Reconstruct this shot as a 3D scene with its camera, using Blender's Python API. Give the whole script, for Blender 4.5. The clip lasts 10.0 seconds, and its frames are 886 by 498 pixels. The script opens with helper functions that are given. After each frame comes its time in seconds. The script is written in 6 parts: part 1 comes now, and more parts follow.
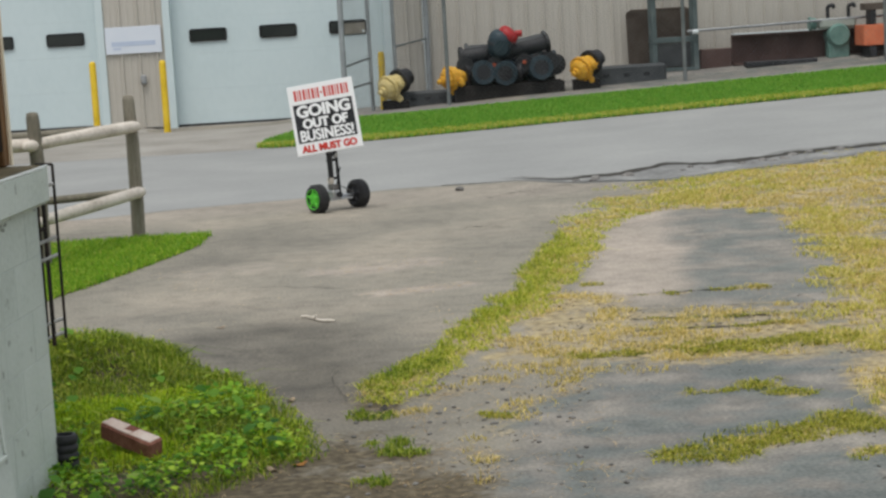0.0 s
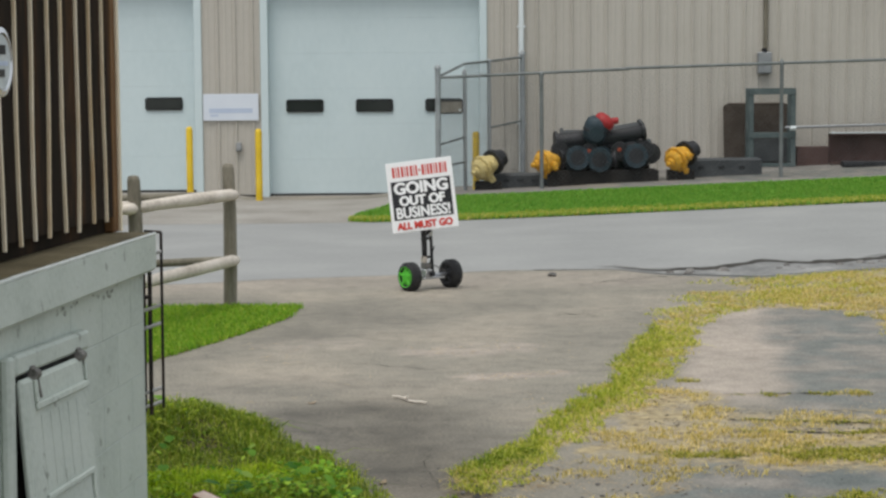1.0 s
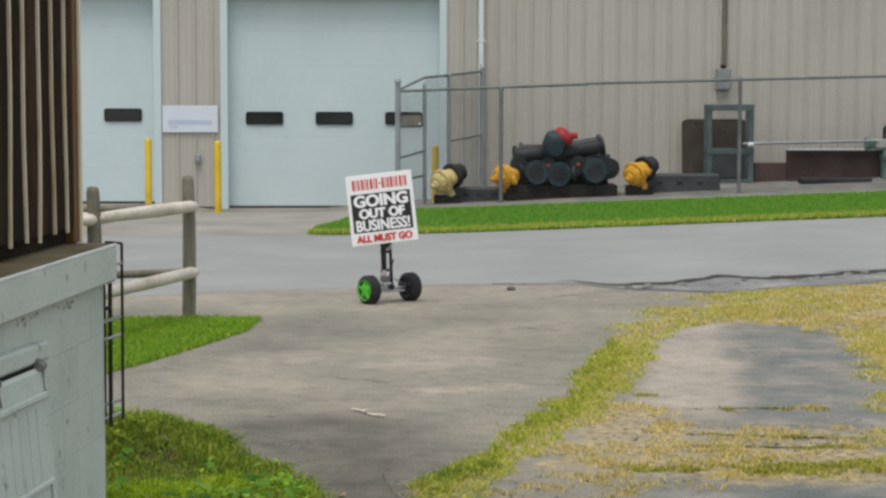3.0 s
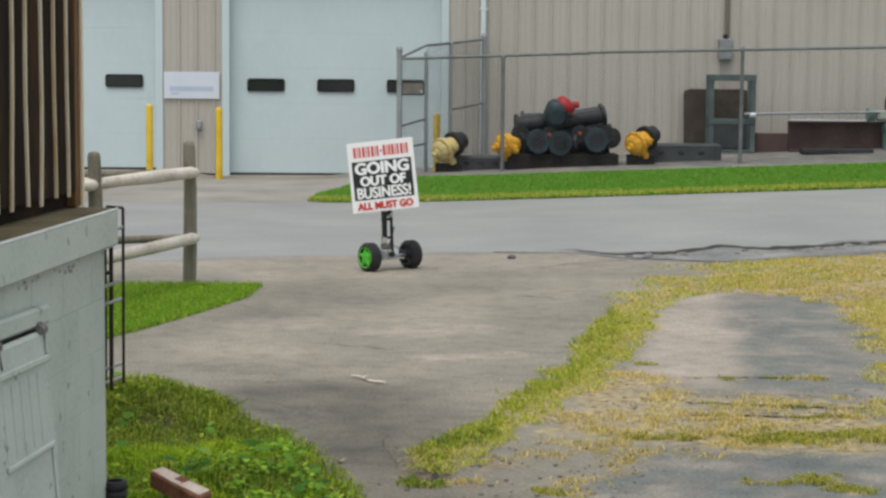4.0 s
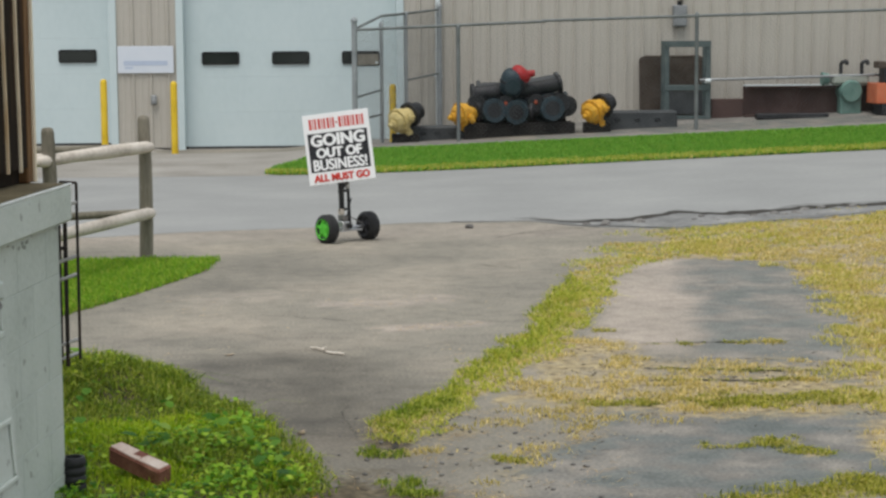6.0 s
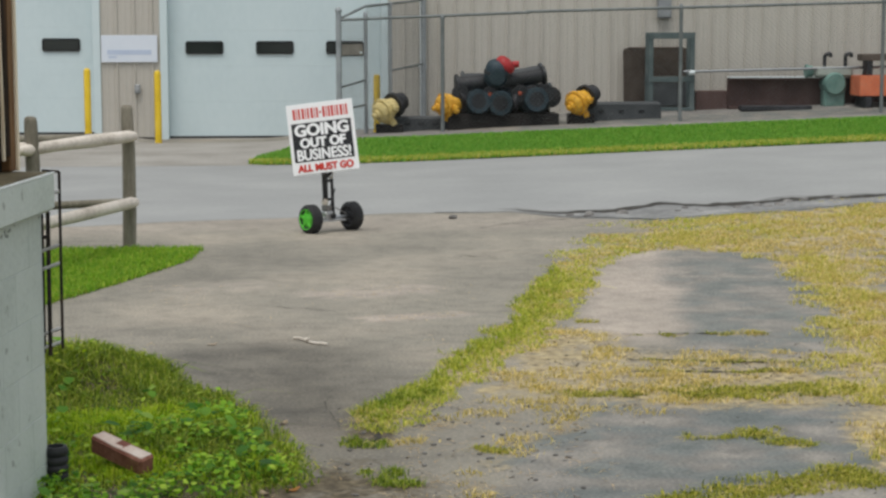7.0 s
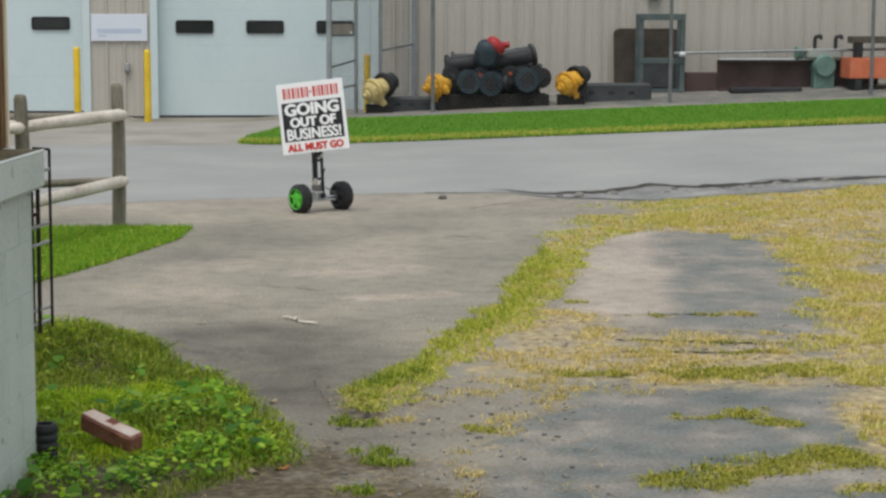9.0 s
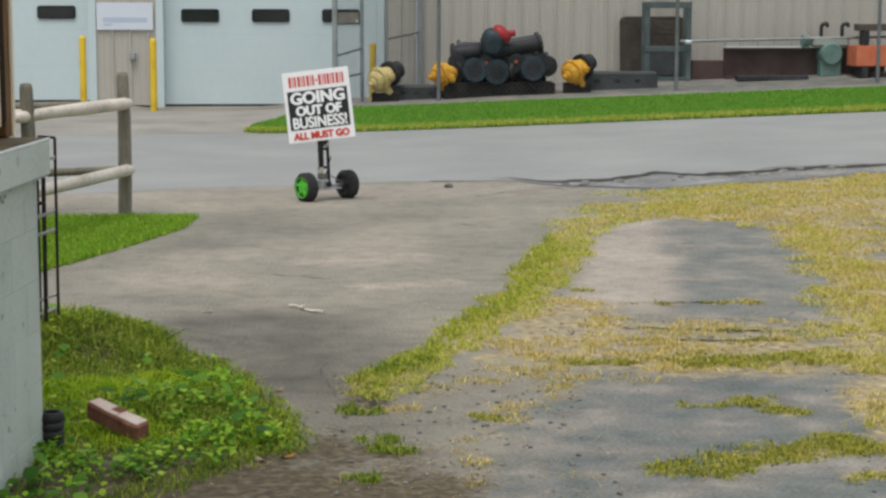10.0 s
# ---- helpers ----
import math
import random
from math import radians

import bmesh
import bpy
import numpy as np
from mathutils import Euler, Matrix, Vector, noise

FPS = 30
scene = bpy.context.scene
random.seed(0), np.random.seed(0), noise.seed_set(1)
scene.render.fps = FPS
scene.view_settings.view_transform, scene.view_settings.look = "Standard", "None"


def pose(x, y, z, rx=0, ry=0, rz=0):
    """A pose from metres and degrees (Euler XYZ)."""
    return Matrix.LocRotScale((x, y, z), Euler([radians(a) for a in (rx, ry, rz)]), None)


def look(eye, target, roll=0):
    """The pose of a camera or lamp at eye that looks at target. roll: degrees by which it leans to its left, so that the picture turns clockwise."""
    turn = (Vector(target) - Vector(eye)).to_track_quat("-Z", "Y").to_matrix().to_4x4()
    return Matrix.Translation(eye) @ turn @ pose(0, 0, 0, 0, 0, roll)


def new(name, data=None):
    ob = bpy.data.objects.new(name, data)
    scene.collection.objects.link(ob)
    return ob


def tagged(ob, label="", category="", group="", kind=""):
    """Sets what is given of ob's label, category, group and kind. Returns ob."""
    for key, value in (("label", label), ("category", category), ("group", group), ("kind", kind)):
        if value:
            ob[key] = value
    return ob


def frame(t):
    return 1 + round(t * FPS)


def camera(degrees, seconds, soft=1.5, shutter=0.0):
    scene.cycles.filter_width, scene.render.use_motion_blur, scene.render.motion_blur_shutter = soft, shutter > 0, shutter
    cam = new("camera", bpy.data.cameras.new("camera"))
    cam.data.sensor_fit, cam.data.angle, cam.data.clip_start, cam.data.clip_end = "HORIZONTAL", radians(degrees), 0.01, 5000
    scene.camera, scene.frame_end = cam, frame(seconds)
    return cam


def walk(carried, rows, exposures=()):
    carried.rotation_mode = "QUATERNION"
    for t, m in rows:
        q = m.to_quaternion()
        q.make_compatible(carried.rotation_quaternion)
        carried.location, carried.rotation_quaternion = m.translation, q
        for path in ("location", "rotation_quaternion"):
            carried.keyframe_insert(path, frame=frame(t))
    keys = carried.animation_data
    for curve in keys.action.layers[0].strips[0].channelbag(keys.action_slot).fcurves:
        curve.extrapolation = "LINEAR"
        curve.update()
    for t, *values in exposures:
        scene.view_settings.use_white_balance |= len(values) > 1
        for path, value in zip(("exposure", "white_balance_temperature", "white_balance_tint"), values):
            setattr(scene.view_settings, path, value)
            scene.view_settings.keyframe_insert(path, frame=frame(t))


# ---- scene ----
cam = camera(26.7287, 10.0, soft=2.6)
ROWS = [
    (0, (0.135, -0.098, 1.823), (0.734, 9.800, 0.530), -3.36),
    (0.1, (0.120, -0.079, 1.825), (0.727, 9.816, 0.517), -2.93),
    (0.2, (0.105, -0.061, 1.828), (0.680, 9.846, 0.594), -2.85),
    (0.3, (0.090, -0.042, 1.830), (0.596, 9.886, 0.746), -2.10),
    (0.4, (0.074, -0.024, 1.833), (0.490, 9.916, 0.820), -1.84),
    (0.5, (0.059, -0.005, 1.835), (0.425, 9.933, 0.782), -1.22),
    (0.7, (0.046, 0.004, 1.840), (0.407, 9.947, 0.831), -0.53),
    (0.8, (0.040, 0.009, 1.842), (0.442, 9.956, 0.899), -0.39),
    (1, (0.027, 0.018, 1.847), (0.216, 9.980, 0.988), -0.41),
    (1.2, (0.017, 0.017, 1.855), (0.088, 9.990, 1.120), 0.47),
    (1.3, (0.012, 0.017, 1.860), (0.140, 9.995, 1.211), 0.84),
    (1.5, (0.002, 0.016, 1.868), (0.163, 9.991, 1.181), 1.29),
    (1.7, (-0.004, 0.015, 1.868), (0.040, 9.987, 1.123), 1.32),
    (1.8, (-0.006, 0.014, 1.869), (0.060, 9.989, 1.171), 0.68),
    (2, (-0.012, 0.013, 1.869), (0.038, 9.993, 1.241), -0.18),
    (2.2, (-0.009, 0.008, 1.864), (0.198, 9.986, 1.229), -0.47),
    (2.3, (-0.007, 0.005, 1.862), (0.090, 9.984, 1.208), -0.39),
    (2.5, (-0.003, 0.000, 1.857), (-0.003, 9.974, 1.128), 0.00),
    (2.7, (0.003, 0.002, 1.853), (0.262, 9.973, 1.143), -0.16),
    (2.8, (0.007, 0.003, 1.851), (0.350, 9.971, 1.135), -0.04),
    (2.9, (0.010, 0.003, 1.849), (0.415, 9.967, 1.106), 0.05),
    (3, (0.014, 0.004, 1.847), (0.428, 9.964, 1.060), 0.09),
    (3.2, (0.007, -0.017, 1.840), (0.360, 9.933, 0.903), 0.35),
    (4.3, (0.014, 0.008, 1.840), (0.468, 9.951, 0.871), 0.51),
    (4.5, (0.015, 0.013, 1.840), (0.498, 9.952, 0.852), 0.44),
    (4.7, (0.018, 0.008, 1.839), (0.524, 9.950, 0.883), 0.31),
    (5, (0.022, 0.001, 1.836), (0.537, 9.934, 0.802), 0.24),
    (5.2, (0.022, 0.003, 1.836), (0.565, 9.934, 0.799), 0.28),
    (5.3, (0.022, 0.004, 1.836), (0.577, 9.934, 0.794), 0.28),
    (5.5, (0.023, 0.006, 1.836), (0.593, 9.935, 0.799), 0.07),
    (5.7, (0.026, 0.006, 1.833), (0.618, 9.927, 0.731), -0.15),
    (6.8, (0.022, -0.003, 1.833), (0.735, 9.909, 0.717), -0.30),
    (7, (0.026, 0.004, 1.832), (0.743, 9.911, 0.673), -0.08),
    (7.2, (0.024, 0.002, 1.833), (0.680, 9.913, 0.672), -0.24),
    (7.3, (0.023, 0.001, 1.833), (0.632, 9.912, 0.647), -0.13),
    (7.5, (0.021, -0.001, 1.834), (0.599, 9.914, 0.664), -0.14),
    (7.7, (0.020, 0.003, 1.833), (0.611, 9.916, 0.661), 0.10),
    (7.8, (0.020, 0.004, 1.833), (0.626, 9.918, 0.671), 0.01),
    (8, (0.019, 0.008, 1.832), (0.640, 9.921, 0.672), -0.10),
    (8.2, (0.024, 0.002, 1.832), (0.676, 9.911, 0.658), 0.03),
    (8.3, (0.026, -0.001, 1.833), (0.697, 9.908, 0.664), -0.06),
    (8.5, (0.030, -0.007, 1.833), (0.722, 9.901, 0.672), 0.01),
    (8.7, (0.027, -0.005, 1.831), (0.790, 9.893, 0.631), 0.35),
    (8.8, (0.026, -0.005, 1.829), (0.800, 9.887, 0.585), 0.26),
    (9, (0.023, -0.003, 1.827), (0.796, 9.887, 0.566), 0.21),
    (9.2, (0.024, -0.002, 1.826), (0.773, 9.888, 0.552), 0.27),
    (9.3, (0.025, -0.002, 1.826), (0.772, 9.890, 0.565), 0.26),
    (9.5, (0.026, -0.002, 1.826), (0.760, 9.883, 0.502), 0.17),
    (9.7, (0.025, 0.000, 1.825), (0.761, 9.887, 0.512), 0.26),
    (10, (0.024, 0.004, 1.823), (0.764, 9.889, 0.502), 0.12),
]
walk(cam, [(t, look(eye, target, roll)) for t, eye, target, roll in ROWS])

# ---- light: bright overcast ----
world = bpy.data.worlds.new("overcast_sky")
scene.world = world
world.use_nodes = True
wn = world.node_tree
sky = wn.nodes.new("ShaderNodeTexSky")
sky.sky_type = "NISHITA"
sky.sun_disc = False
sky.sun_elevation = radians(68)
sky.sun_rotation = radians(200)
sky.dust_density = 4.0
sky.air_density = 1.0
haze = wn.nodes.new("ShaderNodeMix")
haze.data_type = "RGBA"
haze.inputs["Factor"].default_value = 0.75
haze.inputs["B"].default_value = (6.0, 6.4, 6.55, 1)
wn.links.new(sky.outputs["Color"], haze.inputs["A"])
wn.links.new(haze.outputs["Result"], wn.nodes["Background"].inputs["Color"])
wn.nodes["Background"].inputs["Strength"].default_value = 0.12
sun = new("sun", bpy.data.lights.new("sun", "SUN"))
sun.data.energy = 1.7
sun.data.angle = radians(30)
sun.data.color = (1.0, 0.97, 0.92)
sun.matrix_world = look((0, 0, 50), (8, 19, 0))
scene.view_settings.exposure = 0.14


# ---- materials ----
def material(name, colours, scale=4.0, rough=0.8, metal=0.0, bump=0.15, fine=60.0, spread=0.5, spec=0.35, island=0.0, stretch=(1, 1, 1), specks=0.0):
    """A surface whose colour wanders between the given ones at a coarse and a fine scale, with a fine relief."""
    m = bpy.data.materials.new(name)
    m.use_nodes = True
    n, l = m.node_tree.nodes, m.node_tree.links
    b = n["Principled BSDF"]
    co = n.new("ShaderNodeNewGeometry")
    mp = n.new("ShaderNodeMapping")
    mp.inputs["Scale"].default_value = stretch
    l.new(co.outputs["Position"], mp.inputs["Vector"])
    big, small = n.new("ShaderNodeTexNoise"), n.new("ShaderNodeTexNoise")
    big.inputs["Scale"].default_value, big.inputs["Detail"].default_value = scale, 5
    small.inputs["Scale"].default_value, small.inputs["Detail"].default_value = fine, 4
    for k in (big, small):
        l.new(mp.outputs["Vector"], k.inputs["Vector"])
    mix = n.new("ShaderNodeMath")
    mix.operation = "MULTIPLY_ADD"
    mix.inputs[1].default_value = 0.45
    add = n.new("ShaderNodeMath")
    add.operation = "MULTIPLY_ADD"
    add.inputs[1].default_value = 0.75
    l.new(small.outputs["Fac"], mix.inputs[0])
    mix.inputs[2].default_value = -0.1
    l.new(big.outputs["Fac"], add.inputs[0])
    l.new(mix.outputs[0], add.inputs[2])
    fac = add.outputs[0]
    if island:
        info = n.new("ShaderNodeObjectInfo")
        more = n.new("ShaderNodeMath")
        more.operation = "MULTIPLY_ADD"
        more.inputs[1].default_value = island
        l.new(info.outputs["Random"], more.inputs[0])
        l.new(fac, more.inputs[2])
        sub = n.new("ShaderNodeMath")
        sub.operation = "SUBTRACT"
        sub.inputs[1].default_value = island / 2
        l.new(more.outputs[0], sub.inputs[0])
        fac = sub.outputs[0]
    ramp = n.new("ShaderNodeValToRGB")
    el = ramp.color_ramp.elements
    while len(el) < len(colours):
        el.new(0.5)
    for i, c in enumerate(colours):
        el[i].position = 0.5 + spread * (i / max(1, len(colours) - 1) - 0.5)
        el[i].color = (*c, 1)
    l.new(fac, ramp.inputs["Fac"])
    colour = ramp.outputs["Color"]
    if specks:
        chip = n.new("ShaderNodeTexNoise")
        chip.inputs["Scale"].default_value, chip.inputs["Detail"].default_value = 13, 8
        l.new(co.outputs["Position"], chip.inputs["Vector"])
        cut = n.new("ShaderNodeMapRange")
        cut.inputs["From Min"].default_value, cut.inputs["From Max"].default_value = 0.655, 0.695
        l.new(chip.outputs["Fac"], cut.inputs["Value"])
        worn = n.new("ShaderNodeMix")
        worn.data_type = "RGBA"
        worn.inputs["B"].default_value = (0.13, 0.13, 0.11, 1)
        amount = n.new("ShaderNodeMath")
        amount.operation = "MULTIPLY"
        amount.inputs[1].default_value = specks
        l.new(cut.outputs["Result"], amount.inputs[0])
        l.new(amount.outputs[0], worn.inputs["Factor"])
        l.new(colour, worn.inputs["A"])
        colour = worn.outputs["Result"]
    l.new(colour, b.inputs["Base Color"])
    b.inputs["Roughness"].default_value = rough
    b.inputs["Metallic"].default_value = metal
    b.inputs["Specular IOR Level"].default_value = spec
    if bump:
        bp = n.new("ShaderNodeBump")
        bp.inputs["Strength"].default_value = bump
        bp.inputs["Distance"].default_value = 0.01
        l.new(small.outputs["Fac"], bp.inputs["Height"])
        l.new(bp.outputs["Normal"], b.inputs["Normal"])
    return m


def blade_material(name, colours):
    """Grass or leaves: each blade takes a colour of its own."""
    m = bpy.data.materials.new(name)
    m.use_nodes = True
    n, l = m.node_tree.nodes, m.node_tree.links
    b = n["Principled BSDF"]
    geo = n.new("ShaderNodeNewGeometry")
    ramp = n.new("ShaderNodeValToRGB")
    el = ramp.color_ramp.elements
    while len(el) < len(colours):
        el.new(0.5)
    for i, c in enumerate(colours):
        el[i].position = i / (len(colours) - 1)
        el[i].color = (*c, 1)
    l.new(geo.outputs["Random Per Island"], ramp.inputs["Fac"])
    l.new(ramp.outputs["Color"], b.inputs["Base Color"])
    b.inputs["Roughness"].default_value = 0.6
    b.inputs["Specular IOR Level"].default_value = 0.25
    thin = n.new("ShaderNodeBsdfTranslucent")
    l.new(ramp.outputs["Color"], thin.inputs["Color"])
    both = n.new("ShaderNodeMixShader")
    both.inputs["Fac"].default_value = 0.45
    l.new(b.outputs["BSDF"], both.inputs[1])
    l.new(thin.outputs["BSDF"], both.inputs[2])
    l.new(both.outputs["Shader"], n["Material Output"].inputs["Surface"])
    return m


def ground_material():
    """Weathered driveway asphalt: tan and blue-grey wear, dark stains, and soil where the weeds grow."""
    m = bpy.data.materials.new("driveway_asphalt")
    m.use_nodes = True
    n, l = m.node_tree.nodes, m.node_tree.links
    b = n["Principled BSDF"]
    co = n.new("ShaderNodeTexCoord")

    def noisy(scale, stretch=(1, 1, 1), detail=5):
        mp = n.new("ShaderNodeMapping")
        mp.inputs["Scale"].default_value = stretch
        l.new(co.outputs["Object"], mp.inputs["Vector"])
        k = n.new("ShaderNodeTexNoise")
        k.inputs["Scale"].default_value, k.inputs["Detail"].default_value = scale, detail
        l.new(mp.outputs["Vector"], k.inputs["Vector"])
        return k.outputs["Fac"]

    def ramp(fac, stops):
        r = n.new("ShaderNodeValToRGB")
        el = r.color_ramp.elements
        while len(el) < len(stops):
            el.new(0.5)
        for i, (p, c) in enumerate(stops):
            el[i].position, el[i].color = p, (*c, 1)
        l.new(fac, r.inputs["Fac"])
        return r.outputs["Color"]

    def mixed(kind, fac, a, c):
        x = n.new("ShaderNodeMix")
        x.data_type, x.blend_type = "RGBA", kind
        if isinstance(fac, float):
            x.inputs["Factor"].default_value = fac
            x.clamp_factor = True
        else:
            l.new(fac, x.inputs["Factor"])
        l.new(a, x.inputs["A"])
        l.new(c, x.inputs["B"])
        return x.outputs["Result"]

    def attribute(name):
        a = n.new("ShaderNodeAttribute")
        a.attribute_name = name
        return a.outputs["Fac"]

    def ragged(fac, coarse, reach, lo, hi):
        """Breaks the soft rim of a mask into crumbs of two sizes."""
        one, two = noisy(coarse, detail=6), noisy(coarse * 4.5, detail=4)
        s = n.new("ShaderNodeMath")
        s.operation = "ADD"
        l.new(one, s.inputs[0])
        l.new(two, s.inputs[1])
        t = n.new("ShaderNodeMath")
        t.operation = "MULTIPLY_ADD"
        t.inputs[1].default_value = reach
        l.new(s.outputs[0], t.inputs[0])
        l.new(fac, t.inputs[2])
        k = n.new("ShaderNodeMapRange")
        k.inputs["From Min"].default_value, k.inputs["From Max"].default_value = lo + reach, hi + reach
        l.new(t.outputs[0], k.inputs["Value"])
        return k.outputs["Result"]

    tan = ramp(noisy(0.7, (1, 0.8, 1)), [(0.34, (0.205, 0.19, 0.16)), (0.5, (0.252, 0.232, 0.193)), (0.66, (0.318, 0.283, 0.232))])
    blue = ramp(noisy(2.6, detail=8), [(0.34, (0.115, 0.132, 0.128)), (0.46, (0.16, 0.172, 0.165)), (0.54, (0.19, 0.183, 0.168)), (0.66, (0.27, 0.25, 0.222))])
    base = mixed("MIX", attribute("patch"), tan, blue)
    grain = ramp(noisy(55.0, detail=3), [(0.3, (0.5, 0.5, 0.5)), (0.5, (0.95, 0.95, 0.95)), (0.72, (1.45, 1.42, 1.38))])
    base = mixed("MIX", attribute("pale"), base, ramp(noisy(1.7), [(0.35, (0.335, 0.292, 0.25)), (0.65, (0.405, 0.35, 0.298))]))
    base = mixed("MULTIPLY", 0.6, base, grain)
    blotch = ramp(noisy(7.0, detail=7), [(0.34, (0.66, 0.65, 0.63)), (0.5, (1, 1, 1)), (0.68, (1.22, 1.2, 1.14))])
    base = mixed("MULTIPLY", 0.4, base, blotch)
    streak = ramp(noisy(1.3, (0.6, 1.3, 1)), [(0.36, (0.6, 0.6, 0.62)), (0.5, (1, 1, 1))])
    base = mixed("MULTIPLY", 0.25, base, streak)
    oil = ramp(noisy(2.2), [(0.25, (0.36, 0.36, 0.37)), (0.65, (0.66, 0.65, 0.64))])
    base = mixed("MIX", attribute("stain"), base, mixed("MULTIPLY", 1.0, base, oil))
    soil = ramp(noisy(16.0, detail=7), [(0.3, (0.15, 0.115, 0.07)), (0.47, (0.31, 0.25, 0.145)), (0.7, (0.49, 0.4, 0.23))])
    base = mixed("MIX", ragged(attribute("soil"), 9.0, 0.75, 0.2, 0.6), base, soil)
    # Earth brown, darkened to carry the shade between and under the weeds.
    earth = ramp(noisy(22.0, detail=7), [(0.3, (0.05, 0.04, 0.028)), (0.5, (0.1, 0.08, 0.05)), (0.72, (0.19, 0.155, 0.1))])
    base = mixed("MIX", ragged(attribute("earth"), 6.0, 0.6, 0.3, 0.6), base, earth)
    l.new(base, b.inputs["Base Color"])
    b.inputs["Roughness"].default_value = 0.9
    b.inputs["Specular IOR Level"].default_value = 0.25
    bp = n.new("ShaderNodeBump")
    bp.inputs["Strength"].default_value, bp.inputs["Distance"].default_value = 0.35, 0.01
    l.new(noisy(70.0, detail=3), bp.inputs["Height"])
    l.new(bp.outputs["Normal"], b.inputs["Normal"])
    return m


M_GROUND = ground_material()
M_ROAD = material("road_asphalt", [(0.2, 0.202, 0.197), (0.27, 0.272, 0.265), (0.35, 0.35, 0.335)], scale=0.7, fine=18, rough=0.9, bump=0.4, spread=0.9)
M_SHOULDER = material("broken_shoulder", [(0.12, 0.12, 0.117), (0.2, 0.2, 0.195), (0.33, 0.325, 0.31)], scale=2.2, fine=14, rough=0.95, bump=0.5)
M_CRACK = material("crack_dirt", [(0.02, 0.018, 0.016), (0.04, 0.036, 0.03), (0.07, 0.06, 0.05)], scale=8, fine=60, rough=1.0)
M_PAD = material("yard_concrete", [(0.19, 0.175, 0.15), (0.28, 0.262, 0.235), (0.35, 0.335, 0.305)], scale=0.9, fine=20, rough=0.9, bump=0.2)
M_YARD = material("yard_gravel", [(0.12, 0.115, 0.105), (0.2, 0.19, 0.175), (0.29, 0.275, 0.25)], scale=1.6, fine=22, rough=0.95, bump=0.6)
M_TURF = material("turf_soil", [(0.04, 0.06, 0.015), (0.07, 0.1, 0.025), (0.12, 0.12, 0.05)], scale=3, fine=30, rough=0.95, bump=0.4)
M_WALL = material("beige_sheet_metal", [(0.416, 0.387, 0.342), (0.452, 0.423, 0.375), (0.478, 0.448, 0.4)], scale=0.7, fine=9, rough=0.5, bump=0.03, spec=0.4, island=0.12)
M_DOOR = material("white_door_paint", [(0.52, 0.612, 0.632), (0.557, 0.647, 0.666), (0.587, 0.672, 0.69)], scale=0.9, fine=12, rough=0.45, bump=0.0, stretch=(1, 1, 0.6))
M_WHITE = material("white_trim_paint", [(0.58, 0.635, 0.655), (0.65, 0.7, 0.715), (0.69, 0.73, 0.74)], scale=3, fine=40, rough=0.5, bump=0.05)
M_YELLOW = material("yellow_bollard_paint", [(0.5, 0.33, 0.02), (0.68, 0.46, 0.02), (0.74, 0.52, 0.05)], scale=5, fine=40, rough=0.55)
M_GALV = material("galvanised_steel", [(0.2, 0.21, 0.22), (0.29, 0.3, 0.31), (0.38, 0.39, 0.4)], scale=6, fine=80, rough=0.5, metal=0.55, bump=0.1)
M_BLOCK = material("grey_painted_block", [(0.42, 0.465, 0.42), (0.53, 0.575, 0.525), (0.58, 0.62, 0.575)], scale=3.2, fine=45, rough=0.8, bump=0.25, island=0.06, specks=0.5)
M_MORTAR = material("painted_mortar", [(0.43, 0.475, 0.43), (0.54, 0.585, 0.54)], scale=6, fine=60, rough=0.9, bump=0.3)
M_BATTEN = material("pale_batten_wood", [(0.52, 0.34, 0.16), (0.78, 0.66, 0.48), (0.86, 0.79, 0.68)], scale=4, fine=40, rough=0.75, bump=0.15, island=0.2, stretch=(1, 1, 0.15))
M_STAINED = material("dark_stained_boards", [(0.013, 0.011, 0.009), (0.027, 0.02, 0.015), (0.1, 0.052, 0.024)], scale=4, fine=50, rough=0.95, bump=0.2, spec=0.08, stretch=(1, 1, 0.12))
M_REDWOOD = material("red_brown_post", [(0.08, 0.038, 0.015), (0.17, 0.085, 0.03), (0.3, 0.17, 0.07)], scale=5, fine=50, rough=0.7, bump=0.15, stretch=(1, 1, 0.12))
M_DECK = material("weathered_deck", [(0.085, 0.065, 0.032), (0.165, 0.13, 0.068), (0.24, 0.195, 0.115)], scale=5, fine=45, rough=0.85, bump=0.2)
M_SIDING = material("sage_siding", [(0.20, 0.23, 0.145), (0.25, 0.28, 0.185), (0.28, 0.31, 0.21)], scale=3, fine=50, rough=0.6, bump=0.06, stretch=(1, 0.3, 1))
M_FENCE = material("weathered_fence_wood", [(0.09, 0.082, 0.062), (0.175, 0.158, 0.122), (0.28, 0.255, 0.205)], scale=6, fine=70, rough=0.9, bump=0.4, stretch=(1, 1, 0.2))
M_RAIL = material("bleached_rail_wood", [(0.34, 0.29, 0.24), (0.58, 0.52, 0.45), (0.74, 0.68, 0.61)], scale=3.5, fine=30, rough=0.85, bump=0.4, stretch=(1, 0.6, 1))
M_BLACK = material("black_rubber", [(0.012, 0.012, 0.013), (0.022, 0.022, 0.023), (0.045, 0.043, 0.042)], scale=12, fine=120, rough=0.7)
M_DARKSTEEL = material("dark_steel", [(0.012, 0.012, 0.014), (0.025, 0.025, 0.028), (0.05, 0.048, 0.048)], scale=9, fine=80, rough=0.45, metal=0.4)
M_ALU = material("bare_aluminium", [(0.42, 0.42, 0.43), (0.55, 0.55, 0.56)], scale=9, fine=90, rough=0.35, metal=0.8)
